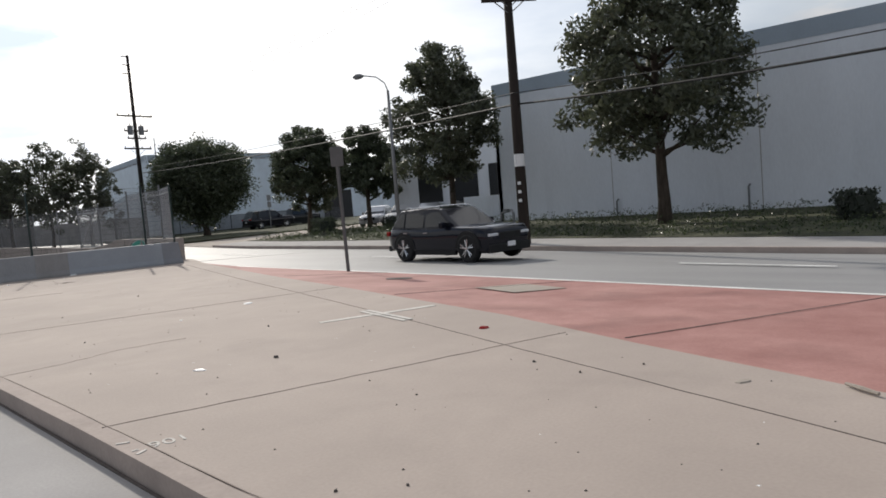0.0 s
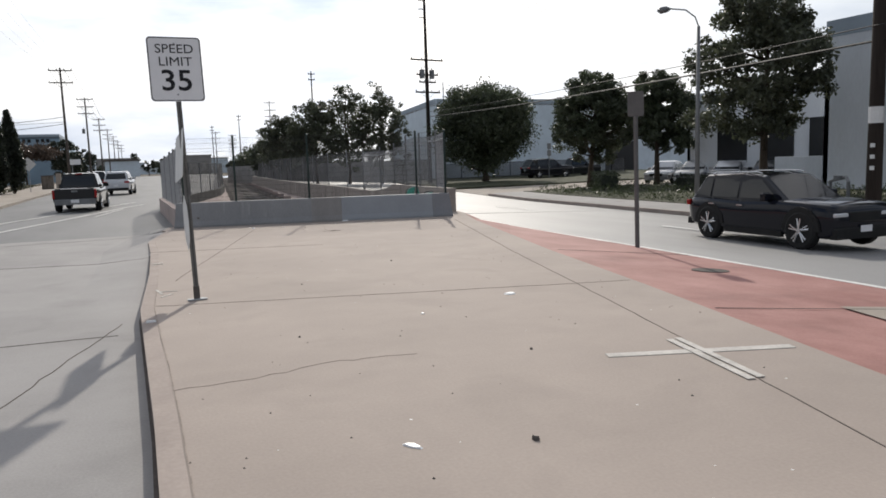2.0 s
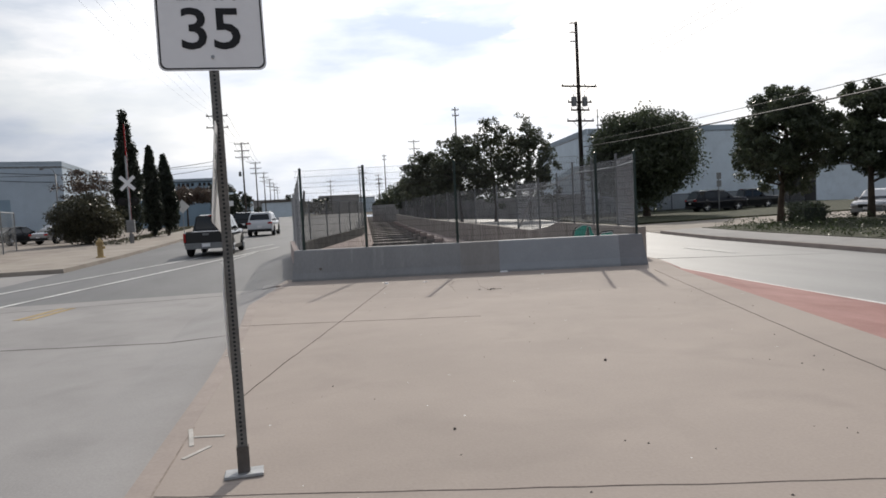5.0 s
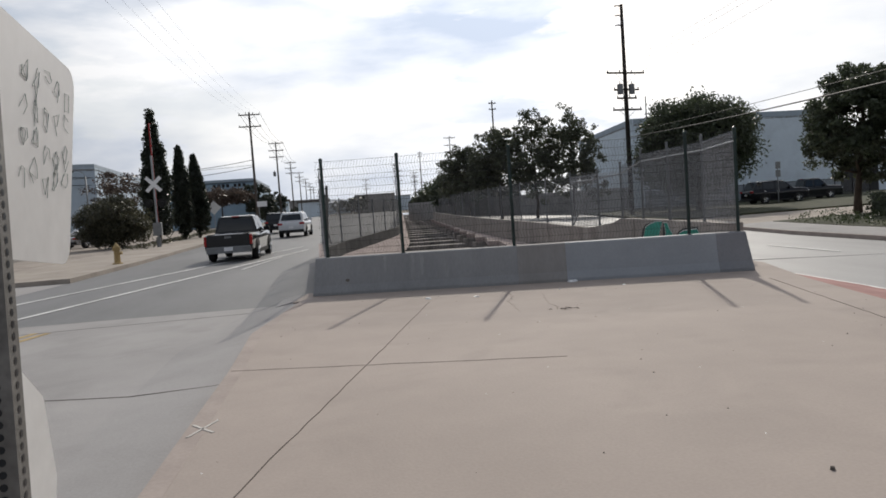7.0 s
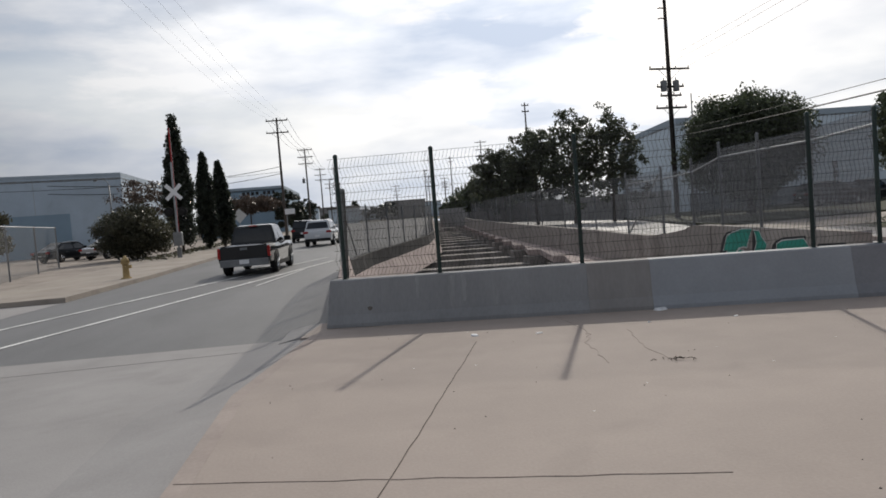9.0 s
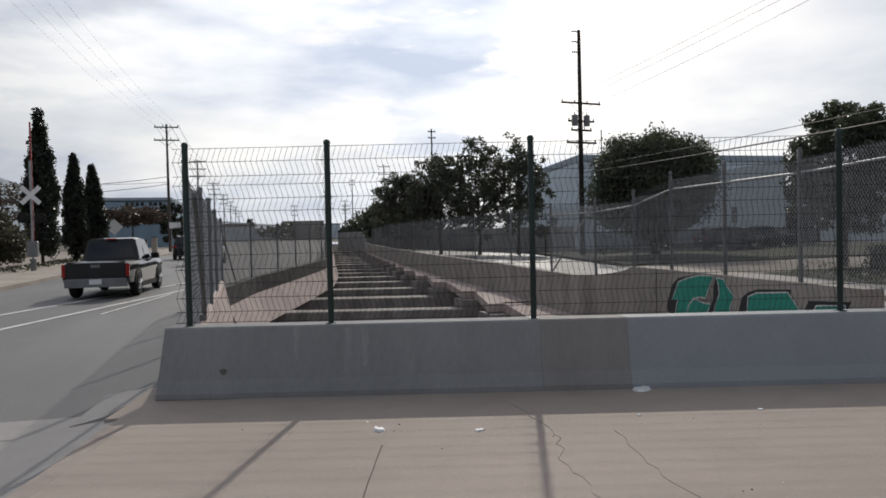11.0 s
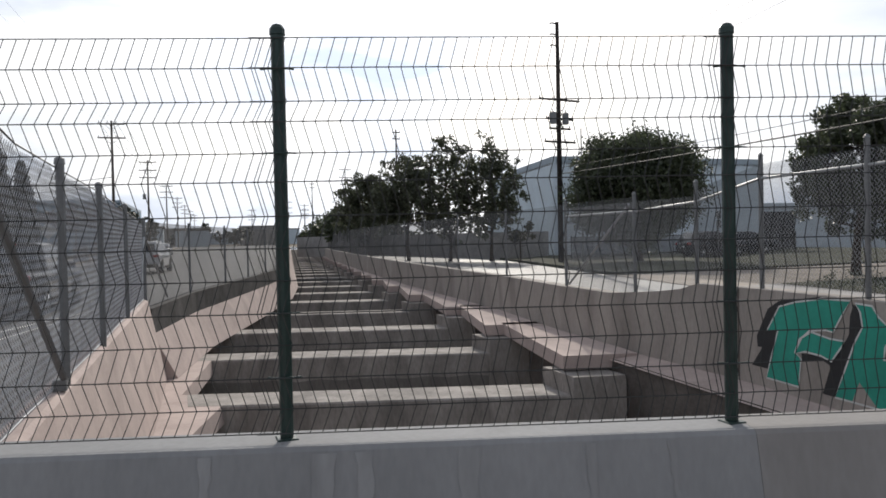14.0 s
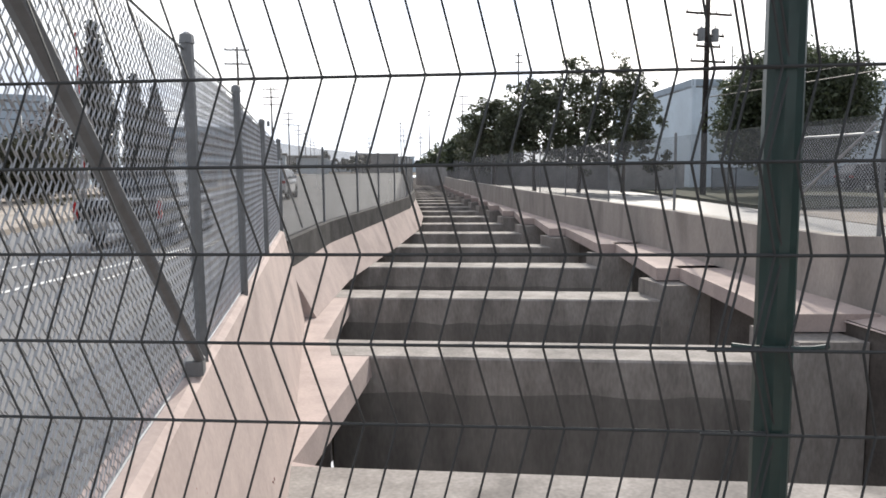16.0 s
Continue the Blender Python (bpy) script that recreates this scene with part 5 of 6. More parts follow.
# fire hydrant
hy = thing("fire_hydrant", pose(-4.35, 42.6, 0), "faded yellow fire hydrant on the sidewalk", "fire hydrant")
part("barrel", Geo().tube([(0, 0, -0.02), (0, 0, 0.04), (0, 0, 0.05), (0, 0, 0.52), (0, 0, 0.53), (0, 0, 0.58)], [0.19, 0.19, 0.12, 0.11, 0.16, 0.16], 12), YELLOW, hy, smooth=False)
part("bonnet", Geo().tube([(0, 0, 0.58), (0, 0, 0.68), (0, 0, 0.76), (0, 0, 0.82)], [0.15, 0.13, 0.06, 0.03], 12), YELLOW, hy, smooth=True)
for a in (0, 90, 180):
    part("nozzle", Geo().tube([(0, 0, 0.42), (0.2 * math.cos(radians(a - 90)), 0.2 * math.sin(radians(a - 90)), 0.42)], 0.06, 8), YELLOW, hy)
for k, (x, y, h) in enumerate([(-3.75, 90, 1.35), (-2.9, 93.5, 1.6)]):
    t = thing("utility_box", pose(x, y, 0), "weathered brown utility box on the sidewalk" if k == 0 else "pale narrow concrete bollard box", "utility box")
    part("box", Geo().box(-0.55 if k == 0 else -0.25, -0.3, -0.02, 0.55 if k == 0 else 0.25, 0.3, h, 0.04), BARKP if k == 0 else WALK, t)
    part("lid", Geo().box(-0.6 if k == 0 else -0.28, -0.33, h, 0.6 if k == 0 else 0.28, 0.33, h + 0.06), GRIME_SHADE, t)

# ---- fences along the trench ----


def chain_link(a, b, z0, z1, pitch=0.032, r=0.0017, rise=0.0):
    """Woven wire between two points: zigzag wires that hook into one another; rise: how much higher its top ends at b."""
    g = Geo()
    a, b = Vector((*a, 0)), Vector((*b, 0))
    L = (b - a).length
    d = (b - a) / L
    nrm = Vector((-d.y, d.x, 0)) * r
    for i in range(int(L / pitch)):
        rows_n = int((z1 + rise * i * pitch / L - z0) / pitch)
        pts = [a + d * (i * pitch + (pitch * 0.5 if k % 2 else -pitch * 0.5)) + Vector((0, 0, z0 + pitch * (k + 0.5 * (i % 2)))) for k in range(rows_n + 1)]
        vs, fs = [], []
        for p in pts:
            vs += [p - nrm, p + nrm + d * r, p + nrm - d * r]
        for k in range(rows_n):
            for q in range(3):
                fs.append((3 * k + q, 3 * k + (q + 1) % 3, 3 * k + 3 + (q + 1) % 3, 3 * k + 3 + q))
        g.add(vs, fs)
    return g


wf = thing("chain_link_fence", Matrix.Identity(4), "grey chain link fence with posts and braces along the trench wall", "fence")
wp = [(3.08, 25.75, 2.26), (3.10, 27.1, 2.12), (3.15, 28.35, 2.09), (3.22, 30.5, 2.06), (3.28, 33.4, 1.98), (3.38, 36.75, 1.88)]
for k, ((xa, ya, za), (xb, yb, zb)) in enumerate(zip(wp, wp[1:])):
    tagged(part("netting", chain_link((xa, ya), (xb, yb), 0.45, za - 0.02, 0.028, 0.0019, zb - za), GALVD, wf, "woven grey wire netting"), kind="stuff")
    part("bottom_wire", Geo().tube([(xa, ya, 0.46), (xb, yb, 0.46)], 0.006, 5), GALV, wf)
    part("top_wire", Geo().tube([(xa, ya, za), (xb, yb, zb)], 0.007, 5), GREYM, wf)
for x, y, z in wp[2:]:
    part("post", Geo().tube([(x + 0.02, y, 0.42), (x + 0.02, y, z + 0.04)], 0.034, 8).tube([(x + 0.02, y, z + 0.03), (x + 0.02, y, z + 0.075), (x + 0.02, y, z + 0.09)], [0.041, 0.036, 0.012], 8), GREYM, wf, "dull steel post with cap")
part("brace", Geo().tube([(3.19, 25.68, 1.92), (3.20, 28.04, 0.52)], 0.026, 8), GREYM, wf, "diagonal steel brace")
part("brace_foot", Geo().box(3.12, 28.0, 0.44, 3.22, 28.12, 0.52, 0.008), GREYM, wf, "steel shoe at the foot of the brace")
part("brace", Geo().tube([(3.42, 36.8, 1.6), (3.75, 39.2, 0.3)], 0.022, 7), GALV, wf, "diagonal steel brace")
part("end_post", Geo().tube([(3.34, 35.9, 0.42), (3.42, 36.9, 1.84)], 0.02, 7), GALV, wf, "bright thin slanting stay")
f2 = thing("chain_link_fence", Matrix.Identity(4), "grey chain link fence curving away on the low wall", "fence")
fp = [(along(FENCE_W, y), y) for y in (37.0, 41, 44.5, 47.6, 51, 54.4, 58.2, 62, 68, 75, 82, 88, 100, 113, 127, 160, 200, 243)]
for k, ((xa, ya), (xb, yb)) in enumerate(zip(fp, fp[1:])):
    part("netting", Geo().add([(xa, ya, 0.27), (xb, yb, 0.27), (xb, yb, 1.9), (xa, ya, 1.9)], [(0, 1, 2, 3)]), VEIL, f2, "distant wire netting")
    part("post", Geo().tube([(xb, yb, 0.24), (xb, yb, 1.95)], 0.03, 6), GREYM, f2)
ef = thing("chain_link_fence", Matrix.Identity(4), "chain link fence with a pale top rail on the retaining wall", "fence")
epts = [(9.90, 23.68, 0.65), (10.78, 26.2, 0.74), (10.98, 28.0, 0.74), (11.22, 29.8, 0.74), (11.3, 31.2, 0.41), (11.32, 32.83, 0.41), (11.55, 35.63, 0.41), (12.2, 40, 0.41), (12.55, 44.5, 0.41), (12.9, 49, 0.41), (13.3, 53, 0.41), (13.9, 59, 0.41), (14.7, 66, 0.4), (15.9, 76, 0.4), (17.2, 86, 0.4), (18.6, 96, 0.4), (21, 112, 0.4), (23.4, 127, 0.4), (30, 172, 0.4), (40, 243, 0.4)]
TOPZ = lambda k, z: 2.44 if k < 4 else (2.2 if k < 5 else 2.12)
for k, (x, y, z) in enumerate(epts[1:], 1):
    part("post", Geo().tube([(x + 0.12, y, z - 0.02), (x + 0.12, y, TOPZ(k, z) + 0.05)], 0.032 if k < 8 else 0.026, 8).tube([(x + 0.12, y, TOPZ(k, z) + 0.05), (x + 0.12, y, TOPZ(k, z) + 0.09)], [0.04, 0.012], 8), GREYM, ef)
for k, ((xa, ya, za), (xb, yb, zb)) in enumerate(zip(epts, epts[1:])):
    ta, tb = TOPZ(k, za), TOPZ(k + 1, zb)
    zl = max(za, zb)
    if k < 6:
        tagged(part("netting", chain_link((xa + 0.12, ya), (xb + 0.12, yb), zl + 0.02, min(ta, tb) - 0.06, 0.034, 0.0023), GALVD, ef, "woven grey wire netting"), kind="stuff")
    # added dark sheet, standing in for netting that looks dense at a slant
    if k < 4:
        part("netting_veil", Geo().add([(xa + 0.14, ya, zl + 0.04), (xb + 0.14, yb, zl + 0.04), (xb + 0.14, yb, tb - 0.05), (xa + 0.14, ya, ta - 0.05)], [(0, 1, 2, 3)]), VEILS, ef, "dark see-through sheet added to thicken the netting")
    if k >= 5:
        part("netting", Geo().add([(xa + 0.12, ya, zl + 0.02), (xb + 0.12, yb, zl + 0.02), (xb + 0.12, yb, tb), (xa + 0.12, ya, ta)], [(0, 1, 2, 3)]), VEILT if k < 8 else VEIL, ef, "distant wire netting")
    if k < 6:
        part("rail", Geo().tube([(xa + 0.12, ya, ta - 0.25), (xb + 0.12, yb, tb - 0.25)], 0.02, 7), GALV, ef, "pale tubular rail")
part("brace", Geo().tube([(11.45, 33.0, 2.0), (11.66, 35.5, 0.45)], 0.022, 7), GALV, ef, "diagonal brace")
# yard fence on the west side
yf = thing("yard_fence", Matrix.Identity(4), "chain link yard fence with a top rail behind the sidewalk", "fence")
yp = [(-8.3, 38), (-9.3, 43), (-10.4, 48), (-11.5, 54), (-12.6, 60)]
for k, (x, y) in enumerate(yp):
    part("post", Geo().tube([(x, y, -0.05), (x, y, 2.35)], 0.04, 7), GREYM, yf)
for (xa, ya), (xb, yb) in zip(yp, yp[1:]):
    part("rail", Geo().tube([(xa, ya, 2.3), (xb, yb, 2.3)], 0.025, 6), GALV, yf)
    part("netting", Geo().add([(xa, ya, 0.03), (xb, yb, 0.03), (xb, yb, 2.3), (xa, ya, 2.3)], [(0, 1, 2, 3)]), VEILT, yf)
lf = thing("lot_fence", Matrix.Identity(4), "dark iron fence before the warehouse lot", "fence")
for k in range(13):
    x, y = 33.0 + 2.0 * k, 72.5 + 0.1 * k
    part("post", Geo().tube([(x, y, -0.6), (x, y, 1.3)], 0.04, 5), BLACK, lf)
part("rail", Geo().tube([(33, 72.5, 1.2), (57, 73.7, 1.2)], 0.03, 5), BLACK, lf)
part("panel", Geo().add([(33, 72.5, -0.45), (57, 73.7, -0.45), (57, 73.7, 1.2), (33, 72.5, 1.2)], [(0, 1, 2, 3)]), VEIL, lf)

# ---- graffiti on the retaining wall ----


def wall_shape(pts, off, material, name="fill"):
    """A flat painted shape on the trench side of the retaining wall: points of (metres along, height)."""
    def place(s, z):
        y = 30.85 - s
        return (along(WALL_E, y) - off, y, z)
    n = len(pts)
    return Geo().add([place(*p) for p in pts], [tuple(range(n))])


gr = thing("graffiti", Matrix.Identity(4), "large teal and white graffiti lettering with black shadow on the wall", "graffiti")
part("joint", wall_shape([(0.73, -0.5), (0.765, -0.5), (0.765, 0.70), (0.73, 0.70)], 0.004, None), JOINT, gr, "dark upright joint in the wall")
shapes = [
    (SPRAYK, "black drop shadow", 0.004, [(1.0, -0.3), (1.22, -0.03), (1.12, -0.04), (1.1, 0.1), (1.33, 0.48), (1.55, 0.6), (2.3, 0.71), (1.8, 0.5), (1.6, 0.2), (1.36, -0.3)]),
    (TEAL, "teal letter", 0.007, [(1.32, 0.2), (1.56, 0.53), (1.85, 0.61), (2.3, 0.69), (2.74, 0.7), (2.6, 0.5), (2.48, 0.32), (2.36, 0.33), (2.1, 0.29), (1.92, 0.16), (1.84, 0.0), (1.95, -0.07), (1.9, -0.42), (1.3, -0.42), (1.36, -0.23), (1.53, 0.22)]),
    (SPRAYK, "black drop shadow", 0.004, [(1.95, 0.0), (2.3, 0.02), (2.45, -0.02), (2.45, -0.08), (2.3, -0.03), (1.96, -0.1)]),
    (SPRAYK, "black drop shadow", 0.004, [(2.3, -0.42), (2.45, -0.03), (2.6, 0.15), (2.71, 0.32), (2.73, 0.53), (2.78, 0.66), (2.87, 0.64), (2.9, 0.43), (2.78, 0.23), (2.55, -0.42)]),
    (TEAL, "teal letter", 0.010, [(1.84, -0.02), (1.97, 0.19), (2.13, 0.28), (2.43, 0.24), (2.65, 0.24), (2.6, 0.16), (2.45, -0.02), (2.29, 0.02), (2.02, 0.03)]),
    (TEAL, "teal letter", 0.007, [(2.5, -0.42), (2.64, -0.11), (2.8, 0.25), (2.91, 0.43), (2.88, 0.59), (2.81, 0.68), (3.04, 0.67), (3.12, 0.56), (3.31, 0.42), (3.2, 0.25), (3.18, 0.12), (3.48, 0.09), (3.61, 0.17), (3.63, -0.42)]),
    (SPRAYK, "black drop shadow", 0.004, [(3.38, 0.14), (3.49, 0.42), (3.65, 0.51), (3.87, 0.57), (4.6, 0.62), (4.6, 0.5), (3.66, 0.45), (3.63, 0.2), (3.51, 0.1)]),
    (TEAL, "teal letter", 0.010, [(3.64, -0.42), (3.63, 0.2), (3.66, 0.45), (3.87, 0.52), (4.55, 0.58), (4.85, 0.3), (4.6, 0.12), (4.45, -0.42)]),
    (SPRAYK, "black drop shadow", 0.004, [(4.5, -0.42), (4.7, 0.1), (4.95, 0.5), (5.7, 0.55), (5.6, 0.4), (5.0, 0.3), (4.7, -0.42)]),
    (TEAL, "teal letter", 0.007, [(4.7, -0.42), (4.85, 0.1), (5.1, 0.45), (5.6, 0.5), (5.75, -0.1), (5.5, -0.42)]),
]
for m, lab, off, pts in shapes:
    part("fill" if m is TEAL else "shadow", wall_shape(pts, off, None), m, gr, lab)
    if m is TEAL:
        # a thin white line along the letter's edge
        n = len(pts)
        inner_p, outer_p = [], []
        for k in range(n):
            d = Vector((pts[(k + 1) % n][0] - pts[k - 1][0], pts[(k + 1) % n][1] - pts[k - 1][1])).normalized() * 0.011
            inner_p.append((pts[k][0] - d.y, pts[k][1] + d.x))
            outer_p.append((pts[k][0] + d.y, pts[k][1] - d.x))
        g = wall_shape(inner_p + outer_p, off + 0.004, None)
        g.f = [(k, (k + 1) % n, n + (k + 1) % n, n + k) for k in range(n)]
        part("outline", g, SPRAYW, gr, "thin white outline")

# ---- vehicles ----


def wheel_parts(t, x, y, r, w, side, spokes=5):
    """A tyre with its rim and spokes; side: +1 or -1, the way its outer face looks along x."""
    prof_w = [(-w / 2, r * 0.86), (-w / 2 + 0.03, r * 0.97), (-w / 4, r), (w / 4, r), (w / 2 - 0.03, r * 0.97), (w / 2, r * 0.86), (w / 2 - 0.01, r * 0.66), (-w / 2 + 0.01, r * 0.66)]
    n = 22
    rings = [[(x + px, y + pr * math.cos(2 * math.pi * k / n), r + pr * math.sin(2 * math.pi * k / n)) for px, pr in prof_w] for k in range(n)]
    g = Geo()
    m = len(prof_w)
    g.add([p for ring in rings for p in ring], [(i * m + j, i * m + (j + 1) % m, ((i + 1) % n) * m + (j + 1) % m, ((i + 1) % n) * m + j) for i in range(n) for j in range(m)])
    wh = part("wheel", fix(g.mesh("tyre", BLACK)), BLACK, t, "black tyre", smooth=False)
    xo = x + side * (w / 2 - 0.006)
    part("rim_back", Geo().tube([(xo - side * 0.03, y, r), (xo - side * 0.012, y, r)], r * 0.66, 18), BLACK, wh)
    g = Geo()
    for k in range(spokes):
        a = 2 * math.pi * k / spokes + 0.3
        for da in (-0.16, 0.16):
            c, s = math.cos(a + da), math.sin(a + da)
            q, u = math.cos(a), math.sin(a)
            g.tube([(xo, y + r * 0.1 * q, r + r * 0.1 * u), (xo, y + r * 0.64 * c, r + r * 0.64 * s)], [0.03, 0.022], 5)
    g.tube([(xo - 0.02 * side, y, r), (xo + 0.02 * side, y, r)], 0.06, 10)
    part("rim", g, CHROME, wh, "bright alloy rim")


def vehicle(name, m, paint, label, length=4.85, width=1.95, kind="suv", roof=1.78, wb=2.9, r=0.37, plate_back=True):
    """A car or pickup along y, its nose towards -y: body shell, glass, wheels, lamps, mirrors and trim."""
    t = thing(name, m, label, "car" if kind != "pickup" else "pickup truck")
    L, W = length, width / 2
    yf, yr = -L / 2, L / 2
    belt = roof * (0.61 if kind == "suv" else 0.58)
    hood = roof * (0.64 if kind == "suv" else 0.62)
    low = 0.30
    if kind == "pickup":
        st = [(yf, 0.55, hood - 0.22, 0.86), (yf + 0.12, 0.42, hood - 0.06, 0.95), (yf + 0.9, low, hood, 1.0), (yf + 1.45, low, hood + 0.03, 1.0), (yf + 3.5, low, belt + 0.06, 1.0), (yr - 0.12, low + 0.12, belt + 0.06, 0.99), (yr, 0.5, belt + 0.02, 0.96)]
    elif kind == "sedan":
        st = [(yf, 0.5, hood - 0.26, 0.80), (yf + 0.15, 0.32, hood - 0.12, 0.93), (yf + 0.8, low - 0.05, hood - 0.02, 0.99), (yf + 1.3, low - 0.05, belt + 0.03, 1.0), (yr - 1.0, low - 0.05, belt + 0.08, 1.0), (yr - 0.2, low, belt + 0.05, 0.94), (yr, 0.55, belt - 0.05, 0.86)]
    else:
        st = [(yf, 0.42, hood - 0.24, 0.78), (yf + 0.06, 0.34, hood - 0.12, 0.88), (yf + 0.2, 0.28, hood - 0.05, 0.955), (yf + 0.8, low, hood, 0.99), (yf + 1.45, low, hood + 0.02, 1.0), (0.2, low, belt + 0.02, 1.0), (yr - 0.9, low, belt + 0.05, 1.0), (yr - 0.25, low + 0.04, belt + 0.05, 0.965), (yr - 0.06, 0.4, belt + 0.02, 0.92), (yr, 0.5, belt - 0.06, 0.88)]
    rings = []
    for y, z0, z1, k in st:
        w = W * k
        zm = lerp(z0, z1, 0.55)
        half = [(0.90, z0), (0.97, z0 + 0.05), (0.985, z0 + 0.16), (0.985, lerp(z0, z1, 0.5)), (1.0, lerp(z0, z1, 0.62)), (0.995, lerp(z0, z1, 0.72)), (0.975, z1 - 0.09), (0.94, z1 - 0.02), (0.88, z1 + 0.005), (0.5, z1 + 0.022)]
        rings.append([(w * f, y, z) for f, z in half] + [(0, y, z1 + 0.03)] + [(-w * f, y, z) for f, z in half[::-1]])
    shell = fix(Geo().loft(rings).mesh("body", paint))
    shell.polygons.foreach_set("use_smooth", [True] * len(shell.polygons))
    shell.set_sharp_from_angle(angle=radians(38))
    part("body", shell, paint, t, smooth=None)
    # cabin
    if kind == "pickup":
        cab = [(yf + 1.30, belt + 0.02, 0.90), (yf + 1.95, roof - 0.04, 0.74), (yf + 2.5, roof, 0.74), (yf + 3.15, roof - 0.03, 0.74), (yf + 3.42, belt + 0.05, 0.88)]
    elif kind == "sedan":
        cab = [(yf + 1.15, belt + 0.0, 0.88), (yf + 1.95, roof - 0.05, 0.70), (yf + 2.5, roof, 0.70), (yr - 1.45, roof - 0.05, 0.70), (yr - 0.55, belt + 0.05, 0.84)]
    else:
        cab = [(yf + 1.3, belt + 0.03, 0.90), (yf + 2.1, roof - 0.055, 0.76), (yf + 2.7, roof, 0.76), (yr - 0.55, roof - 0.045, 0.74), (yr - 0.14, belt + 0.04, 0.86)]
    rings = [[(-W * 0.9, y, belt - 0.05), (W * 0.9, y, belt - 0.05), (W * k, y, z), (W * k * 0.86, y, z + 0.035), (-W * k * 0.86, y, z + 0.035), (-W * k, y, z)] for y, z, k in cab]
    part("roof", fix(Geo().loft(rings).mesh("roof", paint)), paint, t)
    # side, front and rear glass, a hair proud of the cabin
    (y0, z0, k0), (y1, z1, k1), _, (y3, z3, k3), (y4, z4, k4) = cab
    for s in (-1, 1):
        top, bot = roof - 0.11, belt + 0.085
        xt, xb = s * (W * k1 + 0.018), s * (W * 0.885 + 0.012)
        ya, yb = lerp(y0, y1, 0.30), y1 + 0.05
        yc, yd = y3 - 0.02, lerp(y4, y3, 0.30)
        mid = [lerp(ya, yd, 0.43), lerp(ya, yd, 0.46), lerp(ya, yd, 0.77), lerp(ya, yd, 0.80)]
        if kind == "pickup":
            mid = [lerp(ya, yd, 0.55), lerp(ya, yd, 0.60), yd, yd]
        panes = [[(xb, ya, bot), (xb, mid[0], bot), (xt, mid[0], top), (xt, yb, top)], [(xb, mid[1], bot), (xb, mid[2], bot), (xt, min(mid[2], yc), top), (xt, mid[1], top)]]
        if kind != "pickup":
            panes.append([(xb, mid[3], bot), (xb, yd, bot + 0.05), (xt, yc - 0.05, top), (xt, min(mid[3], yc - 0.1), top)])
        for q in panes:
            q2 = [(x - s * 0.03, y, z) for x, y, z in q]
            part("side_window", fix(Geo().loft([q, q2]).mesh("side_window", GLASS)), GLASS, t, "dark tinted glass")
        # mirror, arch linings, door handles, sill
        mr = part("mirror", Geo().box(s * W * 0.93 - 0.02, ya + 0.16, belt + 0.06, s * (W * 0.93) + s * 0.22 + 0.02, ya + 0.30, belt + 0.24, 0.03) if s > 0 else Geo().box(-W * 0.93 - 0.22, ya + 0.16, belt + 0.06, -W * 0.93 + 0.02, ya + 0.30, belt + 0.24, 0.03), BLACK if kind == "pickup" else paint, t)
        for yw in (yf + (L - wb) * 0.47, yf + (L - wb) * 0.47 + wb):
            pts = [(yw + (r + 0.09) * math.cos(math.pi * k / 12), r + (r + 0.09) * math.sin(math.pi * k / 12)) for k in range(13)]
            a = [(s * (W * 1.004), y, max(0.2, z)) for y, z in pts]
            b = [(s * (W * 0.80), y, max(0.2, z)) for y, z in pts]
            part("wheel_arch", fix(Geo().loft([a, b]).mesh("wheel_arch", BLACK)), BLACK, t, "black wheel arch lining")
            wheel_parts(t, s * (W - 0.09), yw, r, 0.24, s)
        part("sill", Geo().box(min(s * W * 0.90, s * W * 1.0), yf + (L - wb) * 0.47 + r + 0.1, low - 0.06, max(s * W * 0.90, s * W * 1.0), yf + (L - wb) * 0.47 + wb - r - 0.1, low + 0.08), BLACK, t, "black sill")
        for yh in (mid[0] - 0.22, mid[2] - 0.2):
            part("door_handle", Geo().box(min(s * W * 0.985, s * (W + 0.02)), yh, belt - 0.10, max(s * W * 0.985, s * (W + 0.02)), yh + 0.2, belt - 0.07), CHROME if kind != "pickup" else BLACK, t)
        part("headlight", Geo().box(min(s * W * 0.48, s * W * 0.86), yf - 0.012, hood - 0.29, max(s * W * 0.48, s * W * 0.86), yf + 0.12, hood - 0.215, 0.02), LENS, t, "clear headlight")
        zt = belt - 0.34 if kind == "pickup" else belt - 0.16
        part("tail_light", Geo().box(min(s * W * (0.86 if kind == "pickup" else 0.62), s * W * 0.97), yr - 0.10, zt, max(s * W * (0.86 if kind == "pickup" else 0.62), s * W * 0.97), yr + 0.015, zt + (0.36 if kind == "pickup" else 0.14), 0.02), TAIL, t, "red tail light")
    wsq = [(-W * 0.80, y0 + 0.10, belt + 0.10), (W * 0.80, y0 + 0.10, belt + 0.10), (W * k1 * 0.90, y1 - 0.03, roof - 0.09), (-W * k1 * 0.90, y1 - 0.03, roof - 0.09)]
    part("windscreen", fix(Geo().loft([[(x, y - 0.012, z + 0.012) for x, y, z in wsq], [(x, y + 0.03, z - 0.02) for x, y, z in wsq]]).mesh("windscreen", GLASS)), GLASS, t, "dark glossy windscreen")
    rq = [(W * 0.76, y4 - 0.06, belt + 0.13), (-W * 0.76, y4 - 0.06, belt + 0.13), (-W * k3 * 0.88, y3 + 0.05, roof - 0.12), (W * k3 * 0.88, y3 + 0.05, roof - 0.12)]
